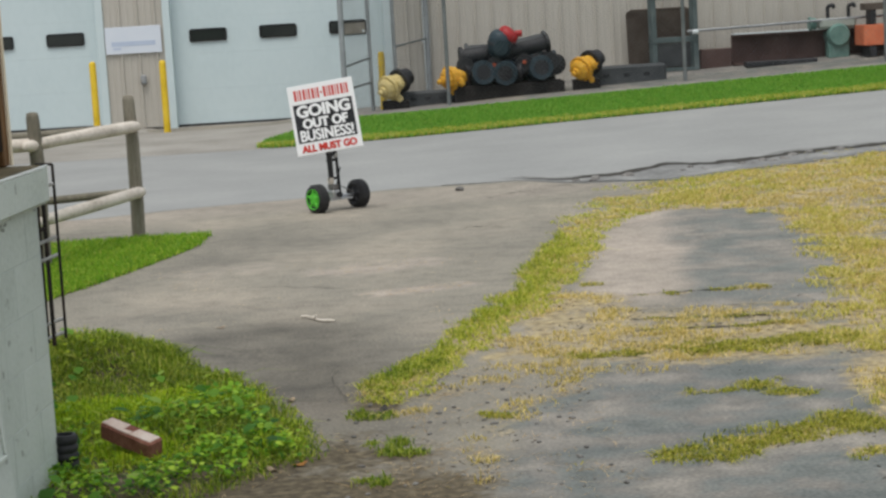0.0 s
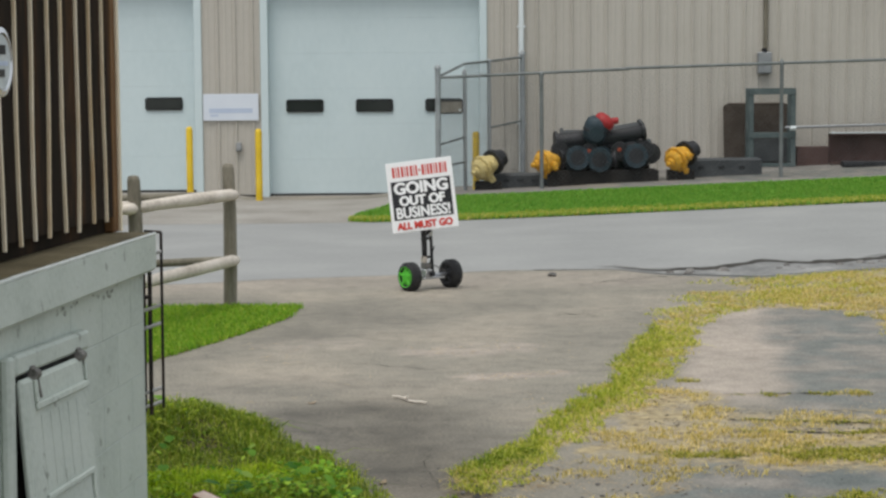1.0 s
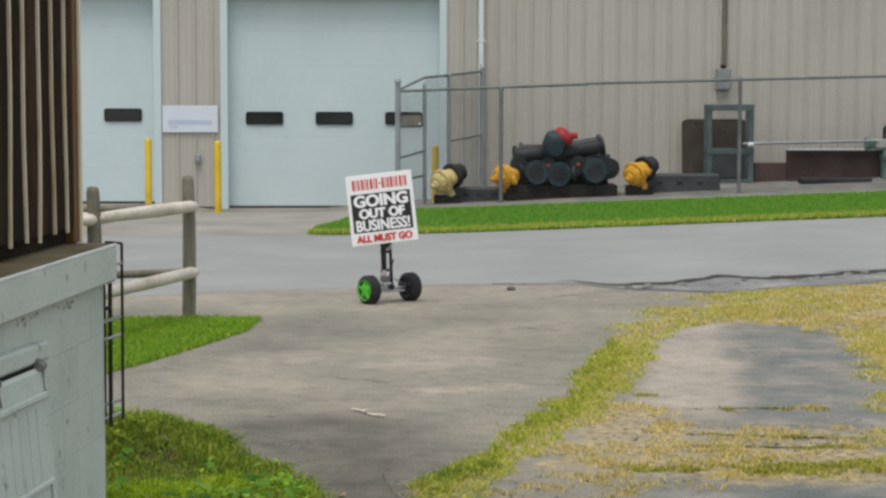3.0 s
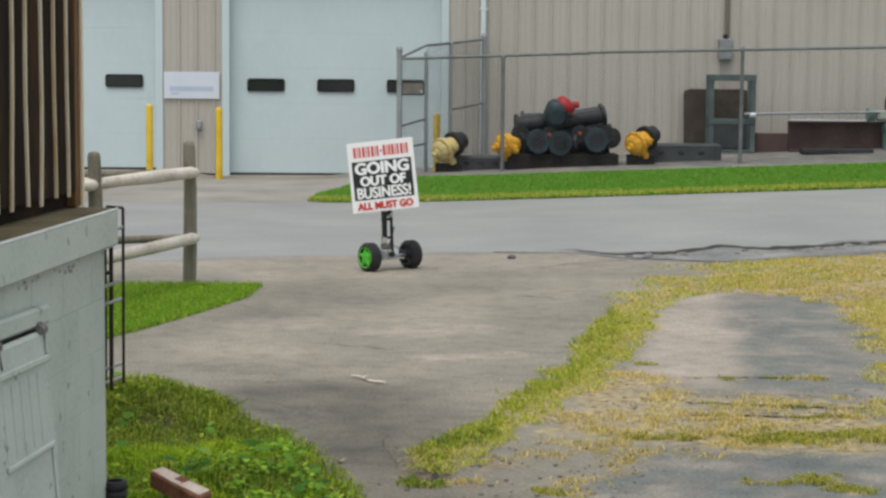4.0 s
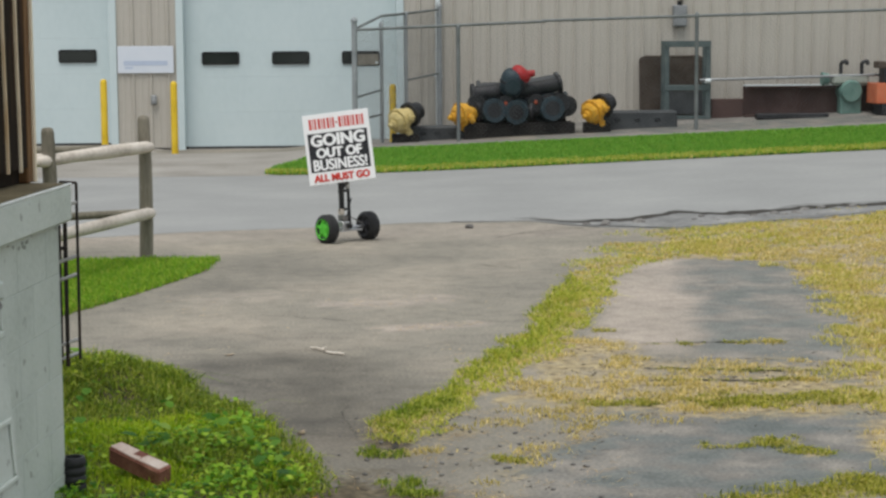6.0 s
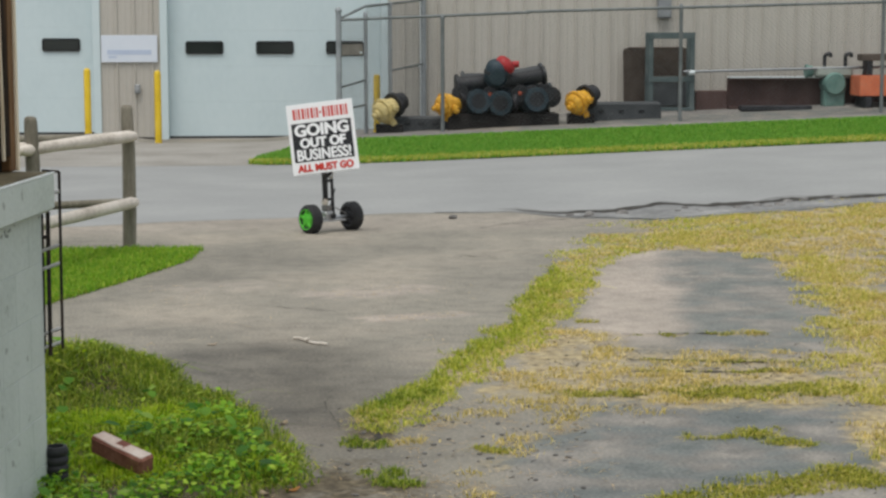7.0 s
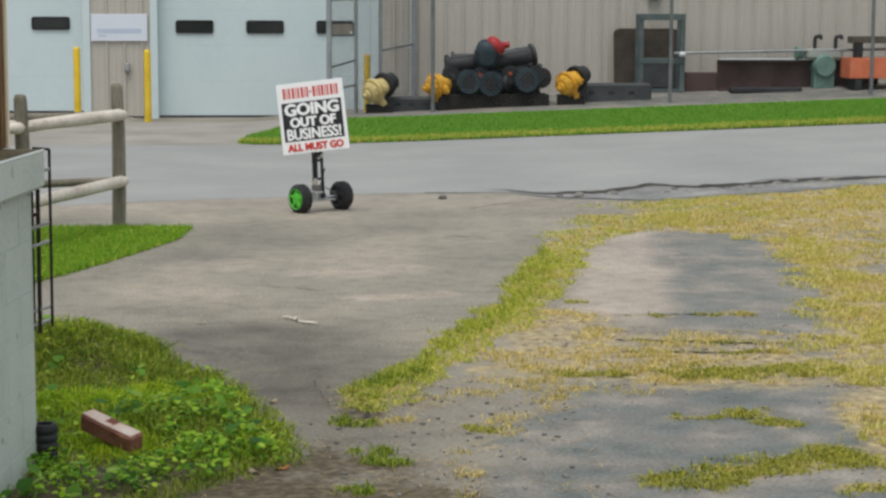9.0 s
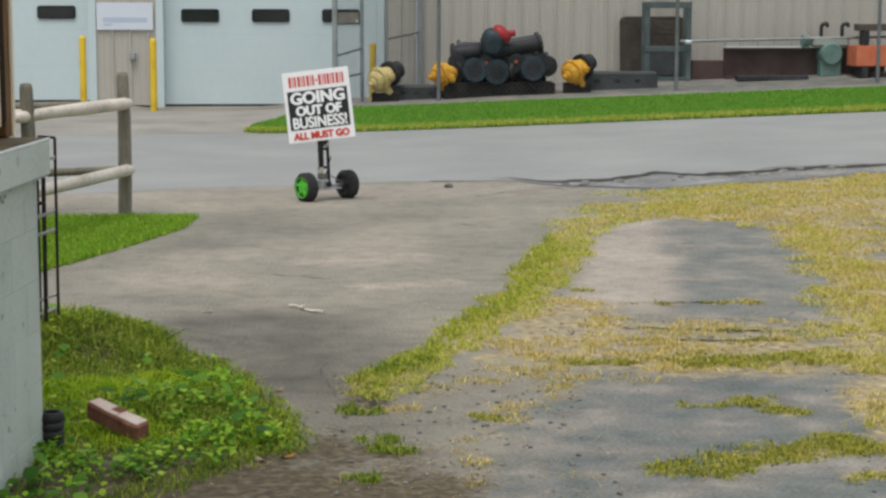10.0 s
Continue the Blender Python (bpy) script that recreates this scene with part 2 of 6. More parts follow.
M_GREENHUB = material("green_plastic", [(0.05, 0.36, 0.02), (0.08, 0.48, 0.03), (0.12, 0.55, 0.05)], scale=14, fine=60, rough=0.45)
M_SIGNWHITE = material("sign_white", [(0.82, 0.82, 0.83), (0.87, 0.87, 0.88)], scale=4, fine=30, rough=0.5, bump=0.0)
M_SIGNBLACK = material("sign_black", [(0.012, 0.012, 0.014), (0.025, 0.025, 0.03)], scale=4, fine=30, rough=0.5, bump=0.0)
M_SIGNRED = material("sign_red", [(0.55, 0.045, 0.035), (0.62, 0.06, 0.045)], scale=4, fine=30, rough=0.5, bump=0.0)
M_MAROON = material("maroon_primer", [(0.06, 0.034, 0.03), (0.085, 0.05, 0.044), (0.12, 0.078, 0.068)], scale=4, fine=50, rough=0.7)
M_GLASSDARK = material("dark_tinted_pane", [(0.012, 0.016, 0.015), (0.025, 0.03, 0.028)], scale=2, fine=20, rough=0.12, bump=0.0, spec=0.6)


# ---- mesh helpers ----
def part(name, bm, mat, parent=None, label=""):
    """Links a bmesh as one mesh object, under a thing or a part if given."""
    me = bpy.data.meshes.new(name)
    bm.normal_update()
    bm.to_mesh(me)
    bm.free()
    for k in mat if isinstance(mat, (list, tuple)) else [mat]:
        me.materials.append(k)
    ob = new(name, me)
    if parent:
        ob.parent = parent
    if label:
        ob["label"] = label
    return ob


def smooth(ob, angle=40):
    me = ob.data
    me.polygons.foreach_set("use_smooth", [True] * len(me.polygons))
    me.set_sharp_from_angle(angle=radians(angle))
    return ob


def box(bm, lo, hi, bevel=0.0, m=None):
    lo, hi = Vector(lo), Vector(hi)
    mat = Matrix.Translation((lo + hi) / 2) @ Matrix.Diagonal((*(hi - lo), 1))
    r = bmesh.ops.create_cube(bm, size=1, matrix=(m @ mat) if m else mat)
    if bevel:
        bmesh.ops.bevel(bm, geom=list({e for v in r["verts"] for e in v.link_edges}), offset=bevel, segments=1, affect="EDGES")
    return bm


def boxed(lo, hi, bevel=0.0, m=None):
    return box(bmesh.new(), lo, hi, bevel, m)


def along(a, b):
    """A pose at a whose z axis runs to b."""
    a, b = Vector(a), Vector(b)
    return Matrix.Translation(a) @ (b - a).to_track_quat("Z", "Y").to_matrix().to_4x4()


def rod(bm, a, b, r, r2=None, n=12):
    d = (Vector(b) - Vector(a)).length
    bmesh.ops.create_cone(bm, cap_ends=True, segments=n, radius1=r, radius2=r if r2 is None else r2, depth=d, matrix=along(a, b) @ Matrix.Translation((0, 0, d / 2)))
    return bm


def lathe(bm, profile, n=20, m=None):
    """Turns (radius, height) pairs round the z axis, closed at both ends."""
    m = m or Matrix()
    rings = [[bm.verts.new(m @ Vector((r * math.cos(2 * math.pi * k / n), r * math.sin(2 * math.pi * k / n), h))) for k in range(n)] for r, h in profile]
    for a, b in zip(rings, rings[1:]):
        for k in range(n):
            bm.faces.new((a[k], a[(k + 1) % n], b[(k + 1) % n], b[k]))
    bm.faces.new(rings[0][::-1])
    bm.faces.new(rings[-1])
    return bm


def thing(name, m, label, category, group="", kind=""):
    ob = new(name)
    ob.empty_display_size = 0.1
    ob.matrix_world = m
    return tagged(ob, label, category, group, kind)


def step(a, b, v):
    t = np.clip((v - a) / (b - a), 0, 1)
    return t * t * (3 - 2 * t)


def hills(x, y, scale, seed):
    """Smooth random values from 0 to 1 over the plan."""
    x, y = np.asarray(x) / scale, np.asarray(y) / scale
    x, y = 0.8 * x + 0.6 * y, 0.8 * y - 0.6 * x
    i, j = np.floor(x).astype(np.int64), np.floor(y).astype(np.int64)

    def at(a, b):
        h = np.sin(a * 127.1 + b * 311.7 + seed * 74.7) * 43758.5453
        return h - np.floor(h)

    u, v = step(0, 1, x - i), step(0, 1, y - j)
    return (at(i, j) * (1 - u) + at(i + 1, j) * u) * (1 - v) + (at(i, j + 1) * (1 - u) + at(i + 1, j + 1) * u) * v


def near_line(x, y, a, b, half):
    """1 on the line from a to b, falling to 0 at about twice the half-width."""
    ax, ay, bx, by = *a, *b
    dx, dy = bx - ax, by - ay
    t = np.clip(((x - ax) * dx + (y - ay) * dy) / (dx * dx + dy * dy), 0, 1)
    d = np.hypot(x - ax - t * dx, y - ay - t * dy)
    return 1 - step(half * 0.6, half * 1.6, d)


def lie(x, y):
    """The height of the ground: flat by the doors, rising to the right beyond the driveway."""
    x, y = np.asarray(x, float), np.asarray(y, float)
    x0 = 2.5 - 2.0 * step(18, 25.8, y)
    s = 0.5
    soft = s * np.logaddexp(0, np.clip((x - x0) / s, -40, 40)) * (np.abs(x) < 40) + (np.abs(x) >= 40) * np.clip(x - x0, 0, 39)
    z = 0.037 * step(11, 18, y) * np.minimum(soft, 14)
    z = z + step(30.5, 32.5, y) * (0.03 * (1 - step(-3.6, -3.2, x)) - 0.05 * step(-3.2, -2.6, x) * (1 - step(1.4, 2.4, x)))
    return z + 0.12 * step(25.9, 29.8, y) * step(-0.9, 0.8, x) + 0.1 * step(31.2, 32.6, y) * step(1.5, 3.5, x) + 0.17 * np.exp(-((x + 1.2) ** 2 / 0.26 + (y - 9.75) ** 2 / 0.16)) + 0.035 * np.exp(-((x + 0.6) ** 2 / 0.15 + (y - 8.3) ** 2 / 0.2))


def sheet(name, xs, ys, mat, lift, label, category, inside=None, fields=None):
    """A sheet over the plan that follows the lie of the ground."""
    gx, gy = np.meshgrid(xs, ys)
    gz = lie(gx, gy) + lift
    nx, ny = len(xs), len(ys)
    k = np.arange(nx * ny).reshape(ny, nx)
    quads = np.stack([k[:-1, :-1], k[:-1, 1:], k[1:, 1:], k[1:, :-1]], -1).reshape(-1, 4)
    if inside is not None:
        keep = inside(gx, gy)
        quads = quads[keep.ravel()[quads].all(1)]
    me = bpy.data.meshes.new(name)
    me.from_pydata(np.stack([gx, gy, gz], -1).reshape(-1, 3).tolist(), [], quads.tolist())
    for key, fun in (fields or {}).items():
        me.attributes.new(key, "FLOAT", "POINT").data.foreach_set("value", fun(gx, gy).ravel().astype(np.float32))
    me.materials.append(mat)
    me.polygons.foreach_set("use_smooth", [True] * len(me.polygons))
    return tagged(new(name, me), label, category, kind="structure")


# ---- where weeds grow on the driveway ----
EDGE = [(0.31, 8.6), (0.72, 9.75), (1.14, 10.8), (1.48, 11.9), (1.9, 13.6), (2.35, 15.1), (3.0, 15.95), (3.9, 16.9), (4.9, 17.4), (6.2, 17.9), (9.0, 18.2)]
EDGE_HALF = [0.12, 0.13, 0.15, 0.16, 0.17, 0.26, 0.5, 0.85, 1.1, 1.2]
JOINTS = [((1.98, 11.07), (2.1, 11.07), 0.03), ((2.22, 11.05), (2.27, 11.05), 0.035), ((2.5, 11.05), (2.78, 11.05), 0.04), ((1.75, 11.62), (1.79, 11.62), 0.04),
          ((1.9, 10.2), (2.75, 10.05), 0.024), ((1.85, 9.84), (2.6, 9.8), 0.026), ((1.95, 9.3), (2.75, 9.35), 0.17), ((1.3, 9.25), (1.95, 9.27), 0.1)]
CLUMPS = [((1.7, 8.2), (1.86, 8.2), 0.05), ((2.05, 8.3), (2.1, 8.25), 0.09), ((2.1, 8.05), (2.2, 8.0), 0.06), ((1.5, 7.06), (2.3, 7.4), 0.14),
          ((1.0, 7.0), (1.16, 6.98), 0.04), ((2.15, 6.9), (2.5, 6.95), 0.08), ((0.78, 8.0), (0.88, 7.98), 0.05)]
STRAW = [((0.68, 6.85), (0.7, 7.45), 0.045), ((0.72, 7.5), (0.86, 7.95), 0.06), ((0.9, 8.05), (1.25, 8.6), 0.1), ((0.55, 8.5), (0.95, 8.9), 0.09), ((1.1, 8.9), (1.5, 9.8), 0.16),
          ((0.38, 8.1), (0.5, 8.2), 0.05), ((1.0, 9.4), (1.2, 9.9), 0.1), ((0.3, 8.75), (0.5, 8.85), 0.06)]
BIG_CLUMP = [((1.47, 7.02), (1.62, 7.1), 0.1), ((1.62, 7.1), (1.85, 7.22), 0.13), ((1.85, 7.25), (2.3, 7.38), 0.11), ((1.98, 9.18), (2.62, 9.2), 0.1), ((2.0, 8.24), (2.1, 8.26), 0.06)]
GREENS = [((0.235, 6.97), (0.25, 6.97), 0.05), ((0.33, 7.45), (0.41, 7.42), 0.05), ((0.3, 7.62), (0.36, 7.6), 0.05), ((0.21, 8.17), (0.29, 8.17), 0.06), ((0.36, 8.95), (0.6, 9.3), 0.07)]


def verge_edge(x, y):
    """The strip of living grass along the driveway's edge."""
    d = 0
    x = x + 0.16 * (hills(x, y, 0.45, 81) - 0.5) + 0.1 * (hills(x, y, 0.15, 82) - 0.5)
    y = y + 0.3 * (hills(x, y, 0.5, 83) - 0.5)
    for a, b, h in zip(EDGE, EDGE[1:], EDGE_HALF):
        d = np.maximum(d, near_line(x, y, a, b, h))
    return d


def field_rim(y):
    """Where the open asphalt ends and the dry growth begins."""
    return np.interp(y, [6, 7.8, 8.3, 9.5, 11, 11.9, 13.2, 14.4, 14.9, 15.3, 16, 18], [2.25, 2.3, 2.45, 2.72, 3.1, 3.36, 3.55, 3.64, 3.45, 3.0, 2.9, 4.0])


def dry_field(x, y):
    """The straw-coloured growth beyond it."""
    wob = 0.25 * (hills(x, y, 0.5, 3) - 0.5)
    d = step(-0.15, 0.3, x + wob - field_rim(y))
    d = d * (1 - 0.45 * step(0.3, 0.8, x + wob - field_rim(y)) * (1 - step(13.0, 15.5, y)))
    d = d * (1 - 0.75 * near_line(x, y, (2.4, 16.95), (3.0, 16.6), 0.3)) * (1 - 0.7 * near_line(x, y, (3.75, 16.35), (4.05, 16.45), 0.22))
    band = step(8.5, 9.0, y + wob) * (1 - step(10.0, 10.9, y + wob)) * step(0.45, 0.9, x - 0.33 * (y - 8.6)) * 0.75
    thin = step(0.25, 0.5, x + wob) * (1 - step(0.9, 1.25, x + wob - 0.5 * (y - 7.6))) * step(6.3, 7, y) * (1 - step(9, 9.6, y)) * 0.3
    strip = 0.8 * near_line(x, y, (1.5, 11.0), (1.55, 10.3), 0.35)
    d = np.maximum(np.maximum(d, band), np.maximum(thin, strip))
    for a, b, h in JOINTS + CLUMPS:
        d = np.maximum(d, 0.75 * near_line(x, y, a, b, h * 0.8))
    for a, b, h in STRAW:
        d = np.maximum(d, 0.95 * near_line(x + 0.15 * (hills(x, y, 0.12, 92) - 0.5), y + 0.2 * (hills(x, y, 0.15, 93) - 0.5), a, b, h))
    return d * (1 - step(18.0, 18.7, y)) * step(5.2, 6.0, y)


def mound(x, y):
    """The bank of weeds beside the house."""
    right = np.interp(y, [6.3, 6.9, 7.2, 7.45, 7.85, 8.3, 8.8, 9.2, 9.6, 10.0, 10.4, 10.7], [-0.75, -0.5, -0.2, -0.05, 0.02, -0.09, -0.27, -0.42, -0.62, -0.85, -1.2, -1.7])
    wob = 0.12 * (hills(x, y, 0.25, 8) - 0.5)
    return (1 - step(-0.08, 0.06, x + wob - right)) * step(5.5, 6.4, y) * (1 - step(10.4, 10.75, y))


def fence_verge(x, y):
    near = np.interp(x, [-6, -1.8, -1.39, -0.88], [11.1, 12.45, 13.5, 15.25])
    far = 15.75
    wob = 0.15 * (hills(x, y, 0.4, 5) - 0.5)
    return step(-0.05, 0.1, y + wob - near) * (1 - step(-0.05, 0.08, y - far)) * (1 - step(-0.95, -0.8, x + wob))


def soil(x, y):
    rag = 0.6 * hills(x, y, 0.3, 2) + 0.4 * hills(x, y, 0.12, 4)
    d = np.maximum(verge_edge(x, y), dry_field(x, y) * 0.95)
    d = d * (1 - 0.6 * (1 - step(8.8, 9.5, y)) * (1 - step(1.5, 2.0, x)))
    return d * np.clip(0.34 + 0.85 * rag - 0.25 * step(13.5, 15, y) * (1 - step(3.5, 4.5, x)), 0, 1)


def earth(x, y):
    """Bare brown earth under and before the bank of weeds; a darker spot beyond."""
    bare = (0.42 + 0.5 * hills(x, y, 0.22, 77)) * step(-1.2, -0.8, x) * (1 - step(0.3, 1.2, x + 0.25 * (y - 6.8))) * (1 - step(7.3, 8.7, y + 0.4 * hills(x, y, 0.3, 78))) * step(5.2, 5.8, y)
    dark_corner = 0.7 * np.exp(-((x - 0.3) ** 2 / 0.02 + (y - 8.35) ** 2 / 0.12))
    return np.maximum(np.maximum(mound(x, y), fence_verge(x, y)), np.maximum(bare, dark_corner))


def patch(x, y):
    """Where the newer blue-grey asphalt lies."""
    rim = np.interp(y, [5, 8.0, 8.8, 10.5, 11.5, 15.5, 18.5], [0.5, 0.75, 1.3, 2.05, 2.25, 2.6, 3.4])
    share = 0.95 - 0.12 * step(9.3, 11.0, y)
    return step(0.0, 0.2, x - rim + 0.2 * (hills(x, y, 0.6, 4) - 0.5)) * share


def pale(x, y):
    """Sun-bleached asphalt between the weeds and at the driveway mouth."""
    left = np.interp(y, [9, 11, 14, 16], [0.9, 1.5, 2.1, 2.8])
    rim = np.interp(y, [10.5, 11.0, 13.85, 15.5], [2.15, 2.24, 2.74, 3.0])
    dome = step(10.4, 11.2, y) * (1 - step(15.2, 15.8, y)) * step(0, 0.2, x - left) * (1 - 0.97 * step(-0.12, 0.18, x - rim + 0.2 * (hills(x, y, 0.35, 18) - 0.5)))
    mouth = 0.45 * step(16.8, 17.6, y) * (1 - step(18.2, 18.8, y)) * (1 - step(2, 3.5, x))
    smudge = 1.0 * near_line(x, y, (0.42, 11.85), (0.95, 12.0), 0.12) + 0.8 * near_line(x, y, (0.2, 13.0), (0.7, 13.2), 0.25) + 0.4 * near_line(x, y, (-0.9, 13.3), (-0.5, 13.5), 0.25)
    smudge = smudge * step(0.25, 0.6, 0.6 * hills(x, y, 0.12, 86) + 0.4 * hills(x, y, 0.06, 87))
    return np.maximum(np.maximum(dome, mouth) * (0.7 + 0.4 * hills(x, y, 0.7, 19)), smudge)


def stain(x, y):
    s = np.exp(-((x - 0.05) ** 2 / 0.35 + (y - 9.2) ** 2 / 0.9)) + 0.8 * np.exp(-((x + 0.3) ** 2 / 0.5 + (y - 10.4) ** 2 / 0.5)) + 0.5 * np.exp(-((x - 0.3) ** 2 / 0.1 + (y - 8.2) ** 2 / 0.3))
    return np.clip(s * (0.6 + 0.8 * hills(x, y, 0.4, 6)), 0, 1) * 0.95


def spaced(dense_lo, dense_hi, gap, far):
    out = np.arange(dense_lo, dense_hi + gap, gap)
    reach = np.geomspace(0.3, far, 26)
    return np.concatenate([dense_lo - reach[::-1], out, out[-1] + reach])


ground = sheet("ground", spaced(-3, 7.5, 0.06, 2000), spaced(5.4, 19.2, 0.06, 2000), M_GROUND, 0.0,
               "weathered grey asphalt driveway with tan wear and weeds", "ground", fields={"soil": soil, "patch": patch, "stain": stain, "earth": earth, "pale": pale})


def road_edge(x):
    e = np.interp(x, [-70, -2.15, -1.28, -0.19, 0.95, 2.1, 2.45, 2.85, 3.3, 4.1, 4.7, 5.4, 8], [17.2, 17.72, 18.18, 18.42, 18.78, 18.76, 18.2, 17.85, 17.5, 17.58, 17.66, 18.05, 18.2])
    return e + 0.03 * np.sin(x * 1.7) + (0.04 + 0.14 * step(2, 4, x)) * (hills(x, x * 0, 0.45, 3) - 0.4)


def crack_line(x):
    return np.interp(x, [1.9, 2.11, 2.4, 2.61, 3.24, 3.45, 3.69, 3.9, 4.32, 4.73, 5.12, 5.93, 8.5], [19.1, 18.92, 18.45, 18.29, 18.37, 18.65, 18.88, 18.52, 18.35, 18.58, 18.72, 18.67, 18.7])


def road_sheet():
    """The road, its broken near edge standing a little proud of the driveway towards the right."""
    gx = np.concatenate([np.linspace(-70, -6, 20), np.arange(-5.6, 12, 0.12), np.linspace(12.5, 70, 18)])
    lip = 0.004 + 0.012 * step(1.8, 3.2, gx) * (0.4 + 0.6 * hills(gx, gx * 0, 0.5, 9))
    e = road_edge(gx)
    rows = [(e, lie(gx, e) - 0.02), (e + 0.01, lie(gx, e) + lip)]
    for v in np.linspace(0.02, 1, 30):
        y = e + v * (25.78 + 0.05 * hills(gx, gx * 0, 0.5, 6) - e)
        rows.append((y, lie(gx, y) + lip * (1 - v) + 0.004))
    verts = np.concatenate([np.stack([gx, y, z], -1) for y, z in rows])
    n = len(gx)
    k = np.arange(n * len(rows)).reshape(len(rows), n)
    quads = np.stack([k[:-1, :-1], k[:-1, 1:], k[1:, 1:], k[1:, :-1]], -1).reshape(-1, 4)
    me = bpy.data.meshes.new("road")
    me.from_pydata(verts.tolist(), [], quads.tolist())
    me.materials.append(M_ROAD)
    tagged(new("road", me), "smooth mid-grey asphalt road across the driveway mouth", "road", kind="structure")
    r = np.random.default_rng(4)
    cx = np.arange(1.9, 8.5, 0.07) + r.uniform(-0.02, 0.02, 95)[: len(np.arange(1.9, 8.5, 0.07))]
    c0 = crack_line(cx) - 0.08 + 0.14 * hills(cx, cx * 0, 0.24, 14) + r.normal(0, 0.035, len(cx))
    w = (0.035 + 0.11 * hills(cx, cx * 0, 0.2, 13) + r.uniform(0, 0.03, len(cx))) * step(1.9, 2.6, cx)
    lift = 0.004 + 0.012 * step(1.8, 3.2, cx) + 0.006
    low = np.stack([cx, c0, lie(cx, c0) + lift], -1)
    high = np.stack([cx, c0 + w * 2.2, lie(cx, c0 + w) + lift], -1)
    m = len(cx)
    cm = bpy.data.meshes.new("road_crack")
    cm.from_pydata(np.concatenate([low, high]).tolist(), [], [(i, i + 1, m + i + 1, m + i) for i in range(m - 1)])
    cm.materials.append(M_CRACK)
    tagged(new("road_crack", cm), "dark open crack along the broken road edge", "crack", kind="structure")

    sx = np.arange(1.3, 9.5, 0.1)
    edge = road_edge(sx)
    far = np.maximum(edge + 0.05, crack_line(sx) + 0.1 + 0.35 * hills(sx, sx * 0, 0.5, 17) + r.uniform(0, 0.06, len(sx))) * step(1.3, 2.1, sx) + (edge + 0.05) * (1 - step(1.3, 2.1, sx))
    rise = 0.004 + 0.012 * step(1.8, 3.2, sx) + 0.003
    strip = []
    for v in (0.02, 0.35, 0.7, 1.0):
        y = edge + v * (far - edge)
        strip.append(np.stack([sx, y, lie(sx, y) + rise], -1))
    k = np.arange(4 * len(sx)).reshape(4, -1)
    sm = bpy.data.meshes.new("road_shoulder")
    sm.from_pydata(np.concatenate(strip).tolist(), [], np.stack([k[:-1, :-1], k[:-1, 1:], k[1:, 1:], k[1:, :-1]], -1).reshape(-1, 4).tolist())
    sm.materials.append(M_SHOULDER)
    tagged(new("road_shoulder", sm), "darker broken asphalt shoulder along the road", "road", kind="structure")


road_sheet()
pad = sheet("pavement", np.arange(-14, 1.2, 0.15), np.arange(25.7, 33.2, 0.15), M_PAD, 0.006, "pale worn concrete apron before the garage doors", "pavement")
yard = sheet("yard_surface", np.concatenate([np.arange(0.0, 12, 0.2), np.linspace(12.2, 40, 20)]), np.arange(28.6, 33.3, 0.2), M_YARD, 0.014, "grey gravel storage yard behind the wire fence", "ground")


def lawn_shape(x, y):
    left = np.interp(y, [25.6, 25.9, 27.2, 29.3], [-0.45, -0.8, -0.7, -0.1])
    return (x > left) & (y > 25.72) & (y < 29.35)


lawn = sheet("lawn", np.concatenate([np.arange(-1, 12, 0.1), np.linspace(12.2, 40, 20)]), np.arange(25.7, 29.5, 0.1), M_TURF, 0.02, "mown grass strip between road and wire fence", "lawn", lawn_shape)


def asphalt_crack(points, width, seed, lift=0.003, label="thin dark crack in the driveway asphalt"):
    """A thin jagged line of dirt in the driveway."""
    r = np.random.default_rng(seed)
    mids = []
    for (ax, ay), (bx, by) in zip(points, points[1:]):
        for t in np.linspace(0, 1, 9)[:-1]:
            mids.append((ax + (bx - ax) * t + r.normal(0, 0.012), ay + (by - ay) * t + r.normal(0, 0.02)))
    verts, n = [], len(mids)
    for i, (x, y) in enumerate(mids):
        w = width * r.uniform(0.2, 1.0) * math.sin(math.pi * (i + 0.5) / n) ** 0.5
        z = float(lie(x, y)) + lift
        verts += [(x - w, y - w * 0.6, z), (x + w, y + w * 0.6, z)]
    me = bpy.data.meshes.new("driveway_crack")
    me.from_pydata(verts, [], [(2 * i, 2 * i + 1, 2 * i + 3, 2 * i + 2) for i in range(n - 1)])
    me.materials.append(M_CRACK)
    tagged(new("driveway_crack", me), label, "crack", kind="structure")


asphalt_crack([(0.16, 8.5), (0.1, 9.1), (0.15, 9.6)], 0.0025, 1)
asphalt_crack([(0.3, 8.1), (0.34, 8.45), (0.31, 8.7)], 0.02, 2)
asphalt_crack([(1.6, 17.3), (2.3, 17.9), (2.9, 18.0)], 0.03, 3)
asphalt_crack([(0.9, 14.9), (1.35, 15.1), (1.7, 15.0)], 0.012, 4)
asphalt_crack([(-0.6, 12.6), (0.2, 12.2), (0.9, 12.4)], 0.006, 5)
asphalt_crack([(-0.5 + 0.9 * k, 25.73) for k in range(15)], 0.03, 10, 0.024, "dark earthy gap between road and lawn")
asphalt_crack([(1.8, 10.22), (2.3, 10.12), (2.85, 10.05)], 0.036, 6)
asphalt_crack([(1.75, 9.86), (2.2, 9.82), (2.7, 9.8)], 0.034, 7)
asphalt_crack([(1.95, 11.09), (2.4, 11.07), (2.85, 11.07)], 0.018, 8)
asphalt_crack([(1.9, 10.5), (2.4, 10.46), (2.75, 10.45)], 0.008, 9)

